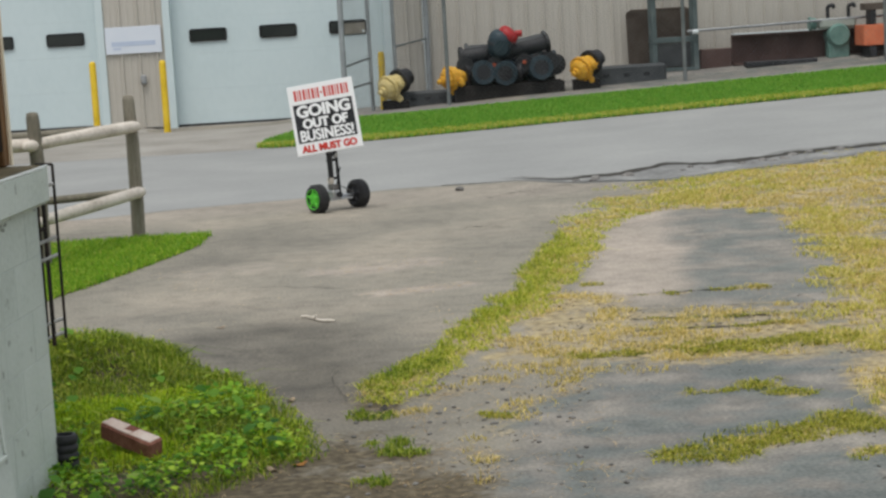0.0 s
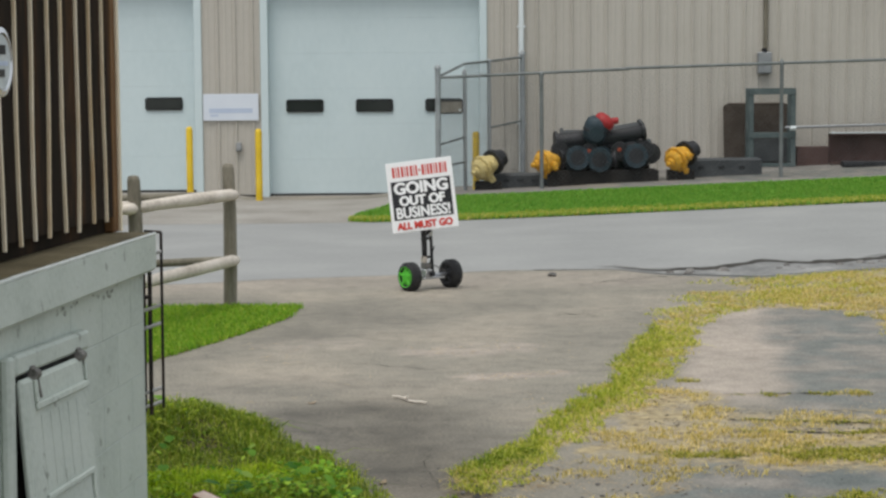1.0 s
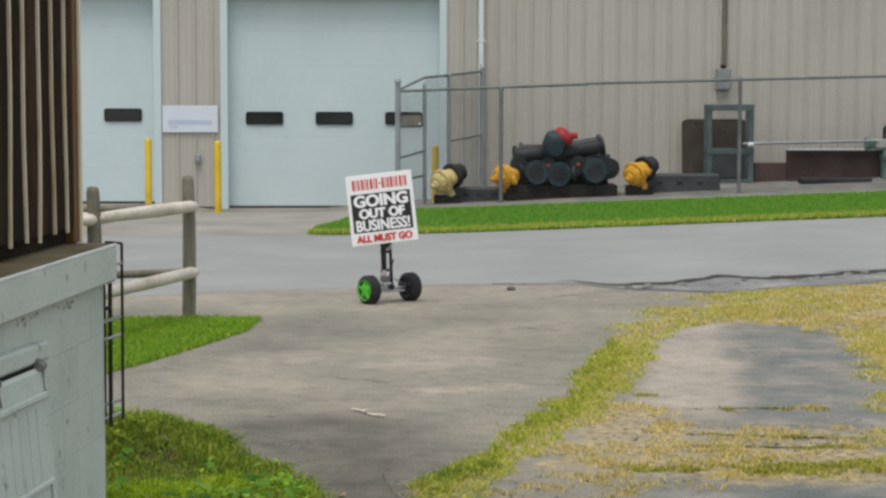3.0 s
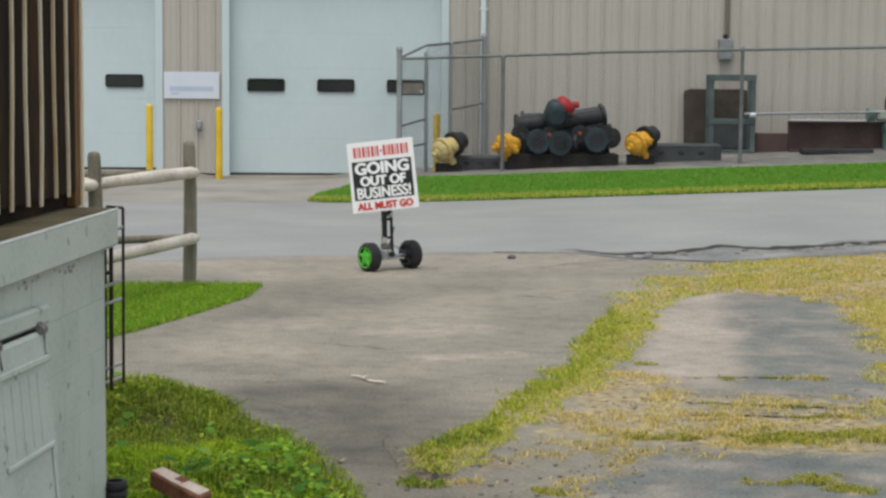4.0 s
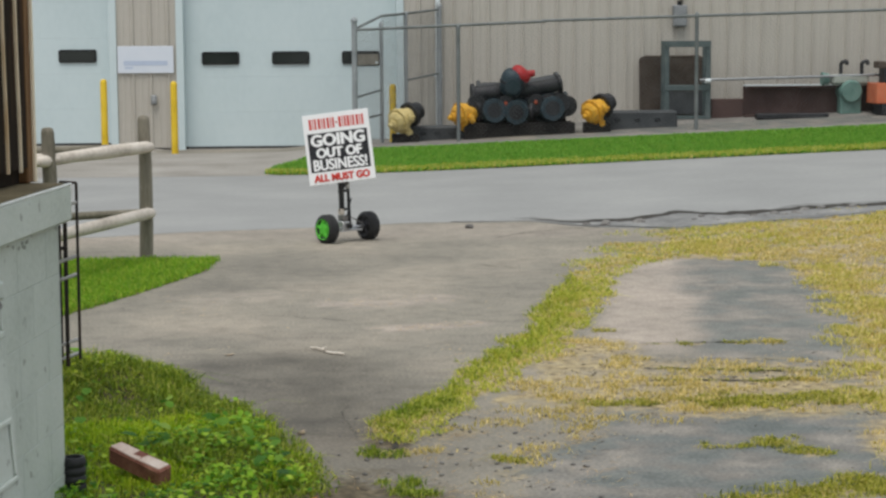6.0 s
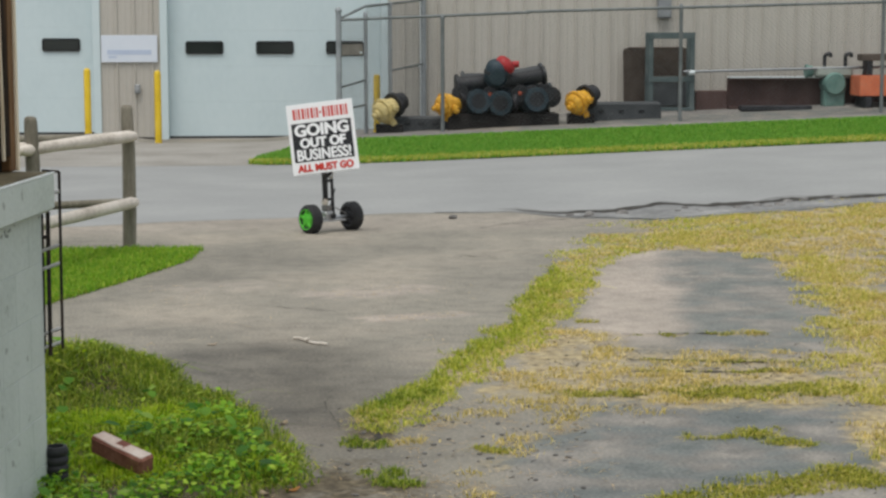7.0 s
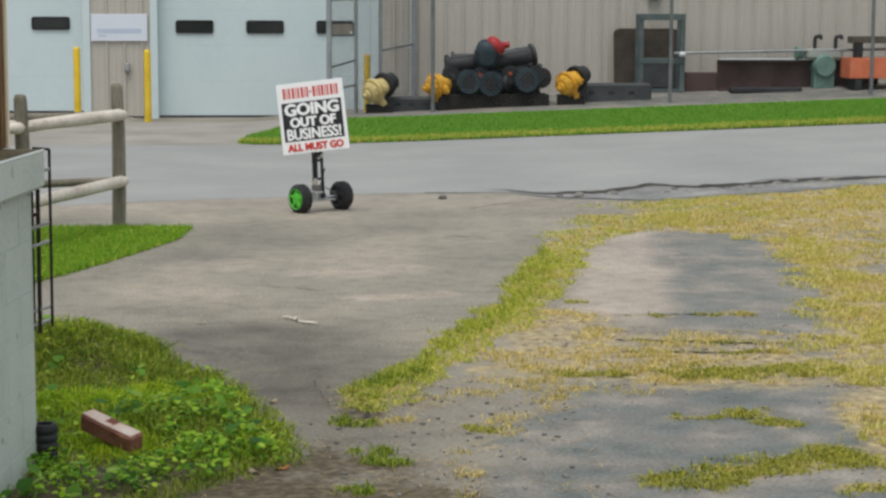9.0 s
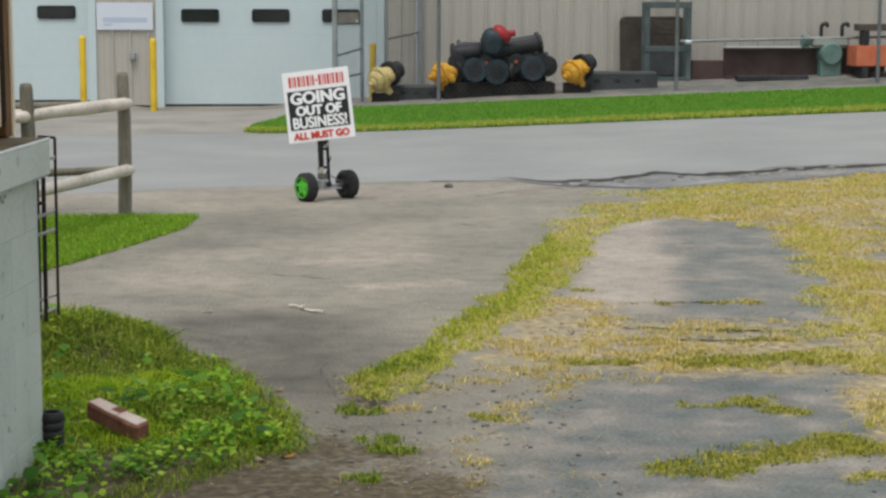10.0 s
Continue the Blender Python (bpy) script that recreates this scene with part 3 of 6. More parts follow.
# ---- the metal building ----
WALL_Y = 33.0
DOORS = [(-7.30, -3.69), (-2.40, 1.32)]
DOOR_FOOT = [0.03, -0.05]
DOOR_HEIGHT = [3.71, 3.74]
PANE_HEIGHT = [1.575, 1.602]
EAVES = 5.2
building = thing("building_wall", pose(0, WALL_Y, 0), "beige ribbed sheet-metal workshop wall with white garage doors", "building", kind="structure")


def ribbed(width, z0, z1):
    """One wall sheet with trapezoid ribs at every 0.3 m, its face towards -y."""
    bm = bmesh.new()
    prof = []
    x = 0.0
    while x < width - 0.01:
        w = min(0.305, width - x)
        for dx, dy in ((0, 0), (0.09, 0), (0.10, -0.006), (0.125, -0.006), (0.135, 0), (0.19, 0), (0.2, -0.006), (0.225, -0.006), (0.235, 0), (0.262, 0), (0.276, -0.03), (0.296, -0.03)):
            if dx < w:
                prof.append((x + dx, dy))
        x += 0.305
    prof.append((width, 0))
    lo = [bm.verts.new((a, b, z0)) for a, b in prof]
    hi = [bm.verts.new((a, b, z1)) for a, b in prof]
    back = [bm.verts.new((a, 0.05, z)) for a, z in ((0, z0), (width, z0), (width, z1), (0, z1))]
    for i in range(len(prof) - 1):
        bm.faces.new((lo[i], lo[i + 1], hi[i + 1], hi[i]))
    bm.faces.new((back[1], back[0], back[3], back[2]))
    return bm


def wall_run(x0, x1, z0, z1, cache={}):
    x = x0
    while x < x1 - 0.02:
        w = min(0.915, x1 - x)
        key = (round(w, 3), z0, z1)
        if key not in cache:
            cache[key] = part("panel", ribbed(w, z0, z1), M_WALL, building)
            cache[key].location = (x, 0, 0)
        else:
            ob = new("panel", cache[key].data)
            ob.parent = building
            ob.location = (x, 0, 0)
        x += 0.915


wall_run(-16.0, DOORS[0][0] - 0.13, 0.0, EAVES)
wall_run(DOORS[0][1] + 0.13, DOORS[1][0] - 0.13, 0.0, EAVES)
wall_run(DOORS[1][1] + 0.13, 22.0, 0.0, EAVES)
for (a, b), z, h in zip(DOORS, DOOR_FOOT, DOOR_HEIGHT):
    wall_run(a - 0.13, b + 0.13, z + h + 0.03, EAVES)
part("wall_core", boxed((-16, 0.35, 0), (22, 0.5, EAVES)), M_WALL, building)
part("base_trim", boxed((DOORS[1][1] + 0.15, -0.035, 0.0), (22, -0.0315, 0.32), 0.0), M_MAROON, building, "dark flashing along the wall foot")
part("eaves_trim", boxed((-16.2, -0.25, EAVES), (22.2, 0.6, EAVES + 0.2), 0.02), M_WHITE, building)


def garage_door(x0, x1, n):
    """A sectional door with three tinted panes, set back in its opening behind white jambs."""
    w = x1 - x0
    top, pane = DOOR_HEIGHT[n - 1], PANE_HEIGHT[n - 1]
    d = thing("door_%d" % n, pose(x0, WALL_Y, DOOR_FOOT[n - 1]), "closed white sectional garage door with three dark panes", "garage door", "garage doors", "structure")
    h = top / 6
    cx = w / 2
    for i in range(6):
        bm = boxed((0.0, 0.22, i * h + 0.03), (w, 0.27, (i + 1) * h - 0.0005 + 0.03), 0.003)
        for z in (0.2, 0.41):
            box(bm, (0.02, 0.2187, i * h + z + 0.03), (w - 0.02, 0.2212, i * h + z + 0.034))
        part("section", bm, M_DOOR, d)
    for k in (-1, 0, 1):
        c = cx + 1.232 * k
        fr = boxed((c - 0.33, 0.202, pane - 0.115), (c + 0.33, 0.22, pane + 0.115), 0.03)
        win = part("window", fr, M_BLACK, d)
        part("pane", boxed((c - 0.295, 0.199, pane - 0.085), (c + 0.295, 0.2015, pane + 0.085)), M_GLASSDARK, win)
    for xa, xb in ((-0.13, 0.0), (w, w + 0.13)):
        part("jamb", boxed((xa, -0.045, 0), (xb, 0.28, top + 0.03), 0.006), M_DOOR, d)
    part("head_trim", boxed((0, -0.04, top), (w, 0.28, top + 0.03), 0.006), M_WALL, d)
    part("bottom_seal", boxed((0, 0.205, 0.012), (w, 0.27, 0.05)), M_BLACK, d)
    part("threshold", boxed((0, -0.05, 0), (w, 0.3, 0.0115)), M_PAD, d)
    return d


for n, (a, b) in enumerate(DOORS):
    garage_door(a, b, n + 1)


def bollard(x, y, drop=0.0):
    z = float(lie(x, y)) - drop
    bm = lathe(bmesh.new(), [(0.058, 0), (0.058, 1.16), (0.05, 1.19), (0.03, 1.21), (0.005, 1.215)], 16)
    ob = smooth(part("bollard", bm, M_YELLOW))
    ob.location = (x, y, z)
    tagged(ob, "yellow painted steel bollard beside a garage door", "bollard", "yellow bollards")


for x, y, drop in ((-3.64, 31.6, 0.0), (-2.46, 31.4, 0.0), (1.2, 31.7, 0.22)):
    bollard(x, y, drop)

M_WALLSIGN = material("blue_white_sign", [(0.62, 0.67, 0.75), (0.68, 0.72, 0.79)], scale=3, fine=40, rough=0.5, bump=0.0)
plate = thing("wall_sign", pose(-3.06, WALL_Y - 0.035, 1.54), "white wall sign with faint blue lettering on beige metal", "sign")
part("board", boxed((-0.485, -0.012, -0.235), (0.485, 0, 0.235), 0.004), M_WALLSIGN, plate)
M_PALEBLUE = material("pale_blue_ink", [(0.45, 0.52, 0.66), (0.5, 0.57, 0.7)], scale=5, fine=60, rough=0.5, bump=0.0)
part("lettering", boxed((-0.38, -0.0145, -0.1), (0.38, -0.0125, -0.02)), M_PALEBLUE, plate)
part("lettering", boxed((-0.36, -0.0145, -0.16), (-0.22, -0.0125, -0.125)), M_PALEBLUE, plate)
outlet = thing("outlet_box", pose(-2.93, WALL_Y - 0.032, 0.84), "small grey weatherproof outlet box on the wall", "outlet box")
part("cover", boxed((-0.05, -0.06, -0.08), (0.05, 0, 0.08), 0.012), M_GALV, outlet)
part("lid", boxed((-0.04, -0.075, -0.06), (0.04, -0.0605, 0.02), 0.008), M_GALV, outlet)

spout = thing("downspout", pose(2.05, WALL_Y - 0.035, 0), "white metal downspout strapped to the beige wall", "downspout")
part("pipe", boxed((-0.045, -0.075, 0.35), (0.045, 0, EAVES), 0.012), M_WHITE, spout)
for z in (1.2, 2.9, 4.4):
    part("strap", boxed((-0.075, -0.079, z), (0.075, 0.0, z + 0.03)), M_WHITE, spout)

meter_box = thing("junction_box", pose(6.34, WALL_Y - 0.032, 2.06), "grey electrical box with conduit running up the wall", "electrical box")
part("body", boxed((-0.125, -0.1, 0), (0.125, 0, 0.38), 0.012), M_GALV, meter_box)
part("cover", boxed((-0.11, -0.108, 0.02), (0.11, -0.1005, 0.36), 0.006), M_GALV, meter_box)
part("hub", rod(bmesh.new(), (0, -0.05, 0.37), (0, -0.05, 0.45), 0.05), M_DARKSTEEL, meter_box)
part("conduit", rod(bmesh.new(), (0.02, -0.05, 0.4), (0.02, -0.05, EAVES - 2.06), 0.04), M_FENCE, meter_box, "brown conduit pipe")

# ---- the wire fence ----
FENCE_Y = 30.5
fence = thing("wire_fence", pose(0, 0, 0), "grey galvanised chain-link fence with top rail", "fence")
M_POST = material("dull_fence_steel", [(0.1, 0.112, 0.112), (0.16, 0.175, 0.174), (0.23, 0.245, 0.245)], scale=4, fine=60, rough=0.6, metal=0.3, bump=0.1)
M_WIRE = M_POST


M_SIDEPOST = material("bright_galvanised_post", [(0.2, 0.215, 0.225), (0.28, 0.3, 0.31), (0.36, 0.38, 0.39)], scale=4, fine=60, rough=0.55, metal=0.2, bump=0.1)


def post(x, y, top, r=0.032, mat=M_POST):
    z = float(lie(x, y)) - 0.05
    bm = rod(bmesh.new(), (x, y, z), (x, y, top), r)
    lathe(bm, [(r * 1.25, 0), (r * 1.25, 0.03), (r * 0.7, 0.07), (0.003, 0.085)], 12, Matrix.Translation((x, y, top - 0.02)))
    smooth(part("post", bm, mat, fence))


def rail(a, b, r=0.021):
    smooth(part("rail", rod(bmesh.new(), a, b, r, n=10), M_POST, fence))


def netting(a, b, gap=0.057, r=0.0012):
    """Diamond wire between two uprights; a and b hold plan place, foot and top."""
    (ax, ay, a0, a1), (bx, by, b0, b1) = a, b
    length = math.hypot(bx - ax, by - ay)
    h = a1 - a0
    verts, faces = [], []
    for s in (1, -1):
        k = -h
        while k < length:
            u0, u1 = max(0, k), min(length, k + h)
            if u1 - u0 > 0.02:
                pts = []
                for u in (u0, u1):
                    w = (u - k) if s > 0 else h - (u - k)
                    f = u / length
                    pts.append(Vector((ax + (bx - ax) * f, ay + (by - ay) * f - 0.002 * s, a0 + (b0 - a0) * f + w)))
                side = (pts[1] - pts[0]).cross(Vector((by - ay, ax - bx, 0))).normalized() * r
                deep = Vector((by - ay, ax - bx, 0)).normalized() * r
                base = len(verts)
                for p in pts:
                    verts += [p + side, p - side * 0.5 + deep, p - side * 0.5 - deep]
                for q in range(3):
                    faces.append((base + q, base + (q + 1) % 3, base + 3 + (q + 1) % 3, base + 3 + q))
            k += gap * 1.414
    me = bpy.data.meshes.new("netting")
    me.from_pydata([tuple(v) for v in verts], [], faces)
    me.materials.append(M_WIRE)
    ob = new("netting", me)
    ob.parent = fence
    tagged(ob, kind="stuff")


line = [(0.54, 2.17), (2.23, 2.05), (6.16, 2.22), (9.55, 2.32), (13.2, 2.44), (17, 2.56)]
for i, (x, top) in enumerate(line):
    post(x, FENCE_Y, top, 0.045 if i == 0 else 0.032, M_SIDEPOST if i == 0 else M_POST)
rail((0.54, FENCE_Y, 2.02), (3.65, FENCE_Y, 2.14), 0.023)
rail((3.6, FENCE_Y, 2.15), (17, FENCE_Y, 2.5), 0.023)
for (xa, ta), (xb, tb) in zip(line, line[1:]):
    ga, gb = float(lie(xa, FENCE_Y)), float(lie(xb, FENCE_Y))
    netting((xa, FENCE_Y + 0.03, ga + 0.04, 2.02 + 0.037 * (xa - 0.5)), (xb, FENCE_Y + 0.03, gb + 0.04, 2.02 + 0.037 * (xb - 0.5)))
back = [(0.54, FENCE_Y), (1.0, 31.2), (1.44, 31.9), (2.06, 32.75)]
for i, (x, y) in enumerate(back[1:]):
    post(x, y, (2.1, 2.28, 2.44)[i], (0.032, 0.03, 0.045)[i], M_SIDEPOST)
tops = [2.03, 2.25, 2.3, 2.38]
for (p, q, za, zb) in zip(back, back[1:], tops, tops[1:]):
    rail((*p, za), (*q, zb))
    g = float(lie(*p))
    netting((p[0], p[1], g + 0.04, za - 0.02), (q[0], q[1], g + 0.1, zb - 0.02), 0.05, 0.0026)
rail((0.54, FENCE_Y, 0.92), (1.0, 31.2, 1.03), 0.018)
rail((0.54, FENCE_Y, 0.55), (1.0, 31.2, 0.62), 0.018)
rail((1.44, 31.9, 1.17), (2.06, 32.75, 1.27), 0.018)
M_PLATE = material("faded_tan_plate", [(0.2, 0.18, 0.155), (0.28, 0.255, 0.22), (0.34, 0.31, 0.27)], scale=5, fine=40, rough=0.6)
plate = thing("fence_plate", pose(0.575, 30.5, 1.445, 0, 0, math.degrees(math.atan2(0.58, 0.38))), "faded tan metal plate fixed between fence uprights", "plate")
run = math.hypot(0.38, 0.58)
part("sheet", boxed((0.02, -0.006, 0.0), (run - 0.02, 0.006, 0.185), 0.003), M_PLATE, plate)
for lo, hi in (((0.0, -0.01, 0.185), (run, 0.01, 0.2)), ((0.0, -0.01, -0.015), (run, 0.01, 0.0)), ((0.0, -0.01, 0.0005), (0.019, 0.01, 0.1845)), ((run - 0.019, -0.01, 0.0005), (run, 0.01, 0.1845))):
    part("edge_strip", boxed(lo, hi, 0.002), M_BLACK, plate, "dark edge strip")
part("latch", boxed((run - 0.13, -0.016, 0.02), (run - 0.06, -0.0065, 0.06), 0.003), M_WHITE, plate, "pale latch tab")

# ---- the house ----
WALL_DIR = math.degrees(math.atan2(0.11, 0.994))
HOUSE = pose(-0.977, 7.47, 0, 0, 0, -WALL_DIR)
M_EDGE = material("chipped_skylit_white", [(0.5, 0.53, 0.5), (0.7, 0.72, 0.7), (0.78, 0.8, 0.78)], scale=9, fine=60, rough=0.7, bump=0.3, specks=0.6)
house = thing("house", HOUSE, "pale grey block foundation with slatted porch and sage siding", "house")
FACE = -0.055
part("foundation_core", boxed((-5, -12, -0.3), (FACE - 0.003, -0.004, 1.13)), M_MORTAR, house)
slab = boxed((-5, -12, 1.13), (0, 0, 1.28), 0.012)
part("porch_slab", slab, M_BLOCK, house, "pale grey painted slab edge")
# Chipped white strip; it also paints the sky's highlight on the slab bevel.
bm = bmesh.new()
for i in range(60):
    a, b = -12 + 0.2 * i, -11.8 + 0.2 * i
    dip = 0.003 * noise.noise(Vector((i * 0.7, 3, 1)))
    box(bm, (-0.012, a, 1.2725 + dip), (0.0015, b, 1.2835 + dip), 0.003)
part("skylit_edge", bm, M_EDGE, house, "whiter chipped slab edge that carries the sky's highlight")
part("porch_floor", boxed((-5, -2.06, 1.2805), (-0.02, -0.04, 1.2855)), M_DECK, house, "brown weathered porch floor")

M_HINGE = material("weathered_hinge_steel", [(0.06, 0.055, 0.05), (0.2, 0.19, 0.18), (0.34, 0.33, 0.31)], scale=20, fine=80, rough=0.6, metal=0.4)
# ---- porch screen, siding, meter, hatch ----
SET = -0.13
rng = random.Random(5)
part("backing", boxed((SET - 0.05, -2.25, 1.35), (SET - 0.02, -0.02, 3.3)), M_STAINED, house, "dark stained board screen")
part("bottom_rail", boxed((SET - 0.09, -2.25, 1.287), (SET - 0.055, -0.02, 1.37), 0.004), M_STAINED, house)
y = -0.22
while y > -2.2:
    z0 = 1.325 + rng.uniform(0, 0.02)
    bm = bmesh.new()
    for i in range(10):
        za, zb = z0 + (3.25 - z0) * i / 10, z0 + (3.25 - z0) * (i + 1) / 10
        box(bm, (SET - 0.02, y - 0.0075, za), (SET - 0.0095, y + 0.0075, zb))
    bmesh.ops.remove_doubles(bm, verts=bm.verts, dist=1e-4)
    ph = rng.uniform(0, 6)
    for v in bm.verts:
        v.co.y += 0.012 * math.sin(v.co.z * 2.6 + ph) + 0.006 * math.sin(v.co.z * 7 + ph)
    part("batten", bm, M_BATTEN, house)
    y -= 0.174 + rng.uniform(-0.006, 0.006)
part("corner_post", boxed((SET - 0.06, -0.09, 1.287), (SET - 0.017, -0.005, 3.3), 0.006), M_REDWOOD, house, "red-brown wooden corner post")
part("corner_trim", boxed((SET - 0.0165, -0.03, 1.287), (SET - 0.004, -0.006, 3.3), 0.002), M_BATTEN, house, "pale tan corner trim")
part("top_plate", boxed((-5, -2.1, 3.3), (-0.1, 0.0, 3.45), 0.01), M_WHITE, house)

# siding that starts where the porch ends
bm = bmesh.new()
z = 0.94
while z < 3.4:
    pts = [(0.025, z), (0.012, z + 0.118), (0.0, z + 0.118), (0.0, z)]
    a = [bm.verts.new((x, -12, h)) for x, h in pts]
    b = [bm.verts.new((x, -2.352, h)) for x, h in pts]
    for i in range(4):
        bm.faces.new((a[i], b[i], b[(i + 1) % 4], a[(i + 1) % 4]))
    bm.faces.new(b)
    bm.faces.new(a[::-1])
    z += 0.115
part("siding", bm, M_SIDING, house, "sage green lap siding")
part("corner_board", boxed((0.001, -2.35, 0.955), (0.045, -2.265, 3.4), 0.004), M_SIDING, house)
part("side_wall", boxed((-5, -12, 1.29), (-0.001, -2.27, 3.4)), M_SIDING, house)
part("roof", boxed((-5.2, -12.2, 3.46), (0.02, 0.1, 3.6), 0.01), M_FENCE, house)

M_METER = material("grey_meter_paint", [(0.27, 0.31, 0.31), (0.34, 0.385, 0.385), (0.42, 0.46, 0.455)], scale=6, fine=60, rough=0.5, bump=0.06)
M_DIAL = material("pale_dial", [(0.42, 0.48, 0.5), (0.55, 0.6, 0.62), (0.64, 0.69, 0.7)], scale=20, fine=80, rough=0.25, bump=0.0, spec=0.7)
M_CHROME = material("bright_ring_steel", [(0.6, 0.6, 0.62), (0.75, 0.75, 0.77)], scale=14, fine=90, rough=0.22, metal=0.9)
M_CABLE = material("brown_cable_sheath", [(0.05, 0.03, 0.025), (0.09, 0.055, 0.045)], scale=14, fine=90, rough=0.6)
gauge = thing("electric_meter", HOUSE @ pose(0.02, -2.45, 1.935), "grey round electric meter on a wall socket box", "electric meter")
part("socket_box", boxed((0, -0.13, -0.17), (0.06, 0.11, 0.12), 0.012), M_METER, gauge)
part("lid", boxed((-0.01, -0.14, 0.121), (0.085, 0.12, 0.135), 0.004), M_SIDING, gauge)
TURN = pose(0.04, 0, -0.01, 0, 90, 0)
smooth(part("housing", lathe(bmesh.new(), [(0.095, 0), (0.095, 0.02), (0.086, 0.03), (0.086, 0.12), (0.084, 0.125)], 32, TURN), M_METER, gauge))
smooth(part("ring", lathe(bmesh.new(), [(0.087, 0.122), (0.092, 0.126), (0.092, 0.142), (0.078, 0.146), (0.074, 0.139)], 32, TURN), M_CHROME, gauge, "bright metal ring"))
face = part("dial", lathe(bmesh.new(), [(0.073, 0.139), (0.073, 0.1415)], 32, TURN), M_DIAL, gauge, "pale dial face")
part("display", boxed((0.1815, -0.03, 0.01), (0.1835, 0.03, 0.035)), M_BLACK, face)
part("label_strip", boxed((0.1815, -0.05, -0.02), (0.1835, 0.05, -0.008)), M_PALEBLUE, face)
part("nameplate", boxed((0.1815, -0.025, -0.05), (0.1835, 0.02, -0.03)), M_DARKSTEEL, face)
bm = bmesh.new()
bow = [Vector((0.066, 0.1 * math.cos(t), -0.01 + 0.1 * math.sin(t))) for t in np.linspace(math.radians(25), math.radians(190), 12)]
for a, b in zip(bow, bow[1:]):
    rod(bm, a, b, 0.006, n=7)
part("cable", bm, M_CABLE, gauge, "brown cable bowed round the housing")
part("conduit", rod(bmesh.new(), (0.03, -0.1, -1.0), (0.03, -0.1, -0.16), 0.018), M_SIDING, gauge)
M_TAPE = material("blue_tape", [(0.02, 0.1, 0.35), (0.03, 0.14, 0.45)], scale=8, fine=60, rough=0.6)
tape = part("tape", boxed((0.02, 0.105, -0.245), (0.0275, 0.15, -0.185)), M_TAPE, gauge, "blue tape band")

# hatch in the foundation
hatch = thing("access_hatch", HOUSE @ pose(FACE, -0.955, 0, -1.5, 0, 0) @ Matrix.Diagonal((1, 0.925, 1, 1)), "pale grey hinged hatch standing ajar in the foundation", "hatch")
fr = bmesh.new()
box(fr, (0, -0.93, 0.15), (0.035, -0.865, 1.01), 0.01)
box(fr, (0, -0.06, 0.15), (0.02, 0.0, 0.945), 0.006)
box(fr, (0, -0.865, 0.945), (0.04, 0.0, 1.012), 0.01)
part("frame", fr, M_BLOCK, hatch)
# Black sheet standing for the shaded inside behind the ajar door.
part("opening", boxed((0.001, -0.865, 0.15), (0.006, -0.06, 0.945)), M_BLACK, hatch)
tilt = pose(0.022, 0, 0.93, 0, -5.0, 0)
door_leaf = part("door", boxed((0.0, -0.855, -0.78), (0.03, -0.09, 0.0), 0.012, tilt), M_BLOCK, hatch)
for lo, hi in (((0.0305, -0.75, -0.105), (0.044, -0.13, -0.082)), ((0.0305, -0.152, -0.0815), (0.042, -0.13, -0.005)), ((0.0305, -0.75, -0.0815), (0.042, -0.728, -0.01)),
               ((0.0305, -0.72, -0.4), (0.042, -0.16, -0.38)), ((0.0305, -0.18, -0.58), (0.042, -0.16, -0.401)), ((0.0305, -0.72, -0.6), (0.042, -0.16, -0.581))):
    part("raised_rim", boxed(lo, hi, 0.004, tilt), M_BLOCK, door_leaf)
for i in range(5):
    part("rib", boxed((0.0305, -0.7 + 0.105 * i, -0.37), (0.0314, -0.62 + 0.105 * i, -0.125), 0.0004, tilt), M_BLOCK, door_leaf)
for yy in (-0.72, -0.17):
    hb = rod(bmesh.new(), (0.052, yy - 0.024, 0.938), (0.052, yy + 0.024, 0.938), 0.017)
    box(hb, (0.04, yy - 0.02, 0.938), (0.05, yy + 0.02, 0.965), 0.003)
    rod(hb, (0.055, yy + 0.015, 0.93), (0.06, yy + 0.04, 0.86), 0.005, n=8)
    part("hinge", hb, M_HINGE, hatch, "rusty steel hinge")

# wire gate folded against the corner
M_RUST = material("rusty_black_wire", [(0.012, 0.011, 0.011), (0.022, 0.018, 0.016), (0.06, 0.03, 0.02)], scale=12, fine=90, rough=0.6, metal=0.3)
gate = thing("wire_gate", HOUSE @ pose(-0.055, 0.02, 0.52), "black welded wire gate panel hung on the house corner", "gate")
for x, lo, hi, r in ((-0.008, 0.03, 0.59, 0.007), (0.016, 0.02, 0.6, 0.009), (0.066, 0.05, 0.76, 0.0062)):
    part("upright", rod(bmesh.new(), (x, 0, lo), (x, 0.01, hi), r, n=8), M_RUST, gate)
# Rungs are pale; their highlights are put into this colour.
M_RUNG = material("pale_rung_steel", [(0.16, 0.13, 0.12), (0.5, 0.48, 0.47), (0.68, 0.67, 0.66)], scale=30, fine=90, rough=0.5)
for z in (0.063, 0.119, 0.382, 0.455, 0.67):
    part("rung", rod(bmesh.new(), (-0.01, 0.0, z - 0.012), (0.067, 0.008, z + 0.014), 0.0075, n=8), M_RUNG, gate)
part("top_hook", rod(bmesh.new(), (0.0, 0.0, 0.765), (0.067, 0.01, 0.76), 0.0055, n=8), M_RUST, gate)
part("hinge_pin", rod(bmesh.new(), (-0.03, -0.06, 0.5), (0.02, 0.0, 0.5), 0.008, n=8), M_RUST, gate)

# ---- split-rail fence ----
rails = thing("split_rail_fence", pose(0, 0, 0), "weathered split-rail fence with grey posts and bleached round rails", "fence")


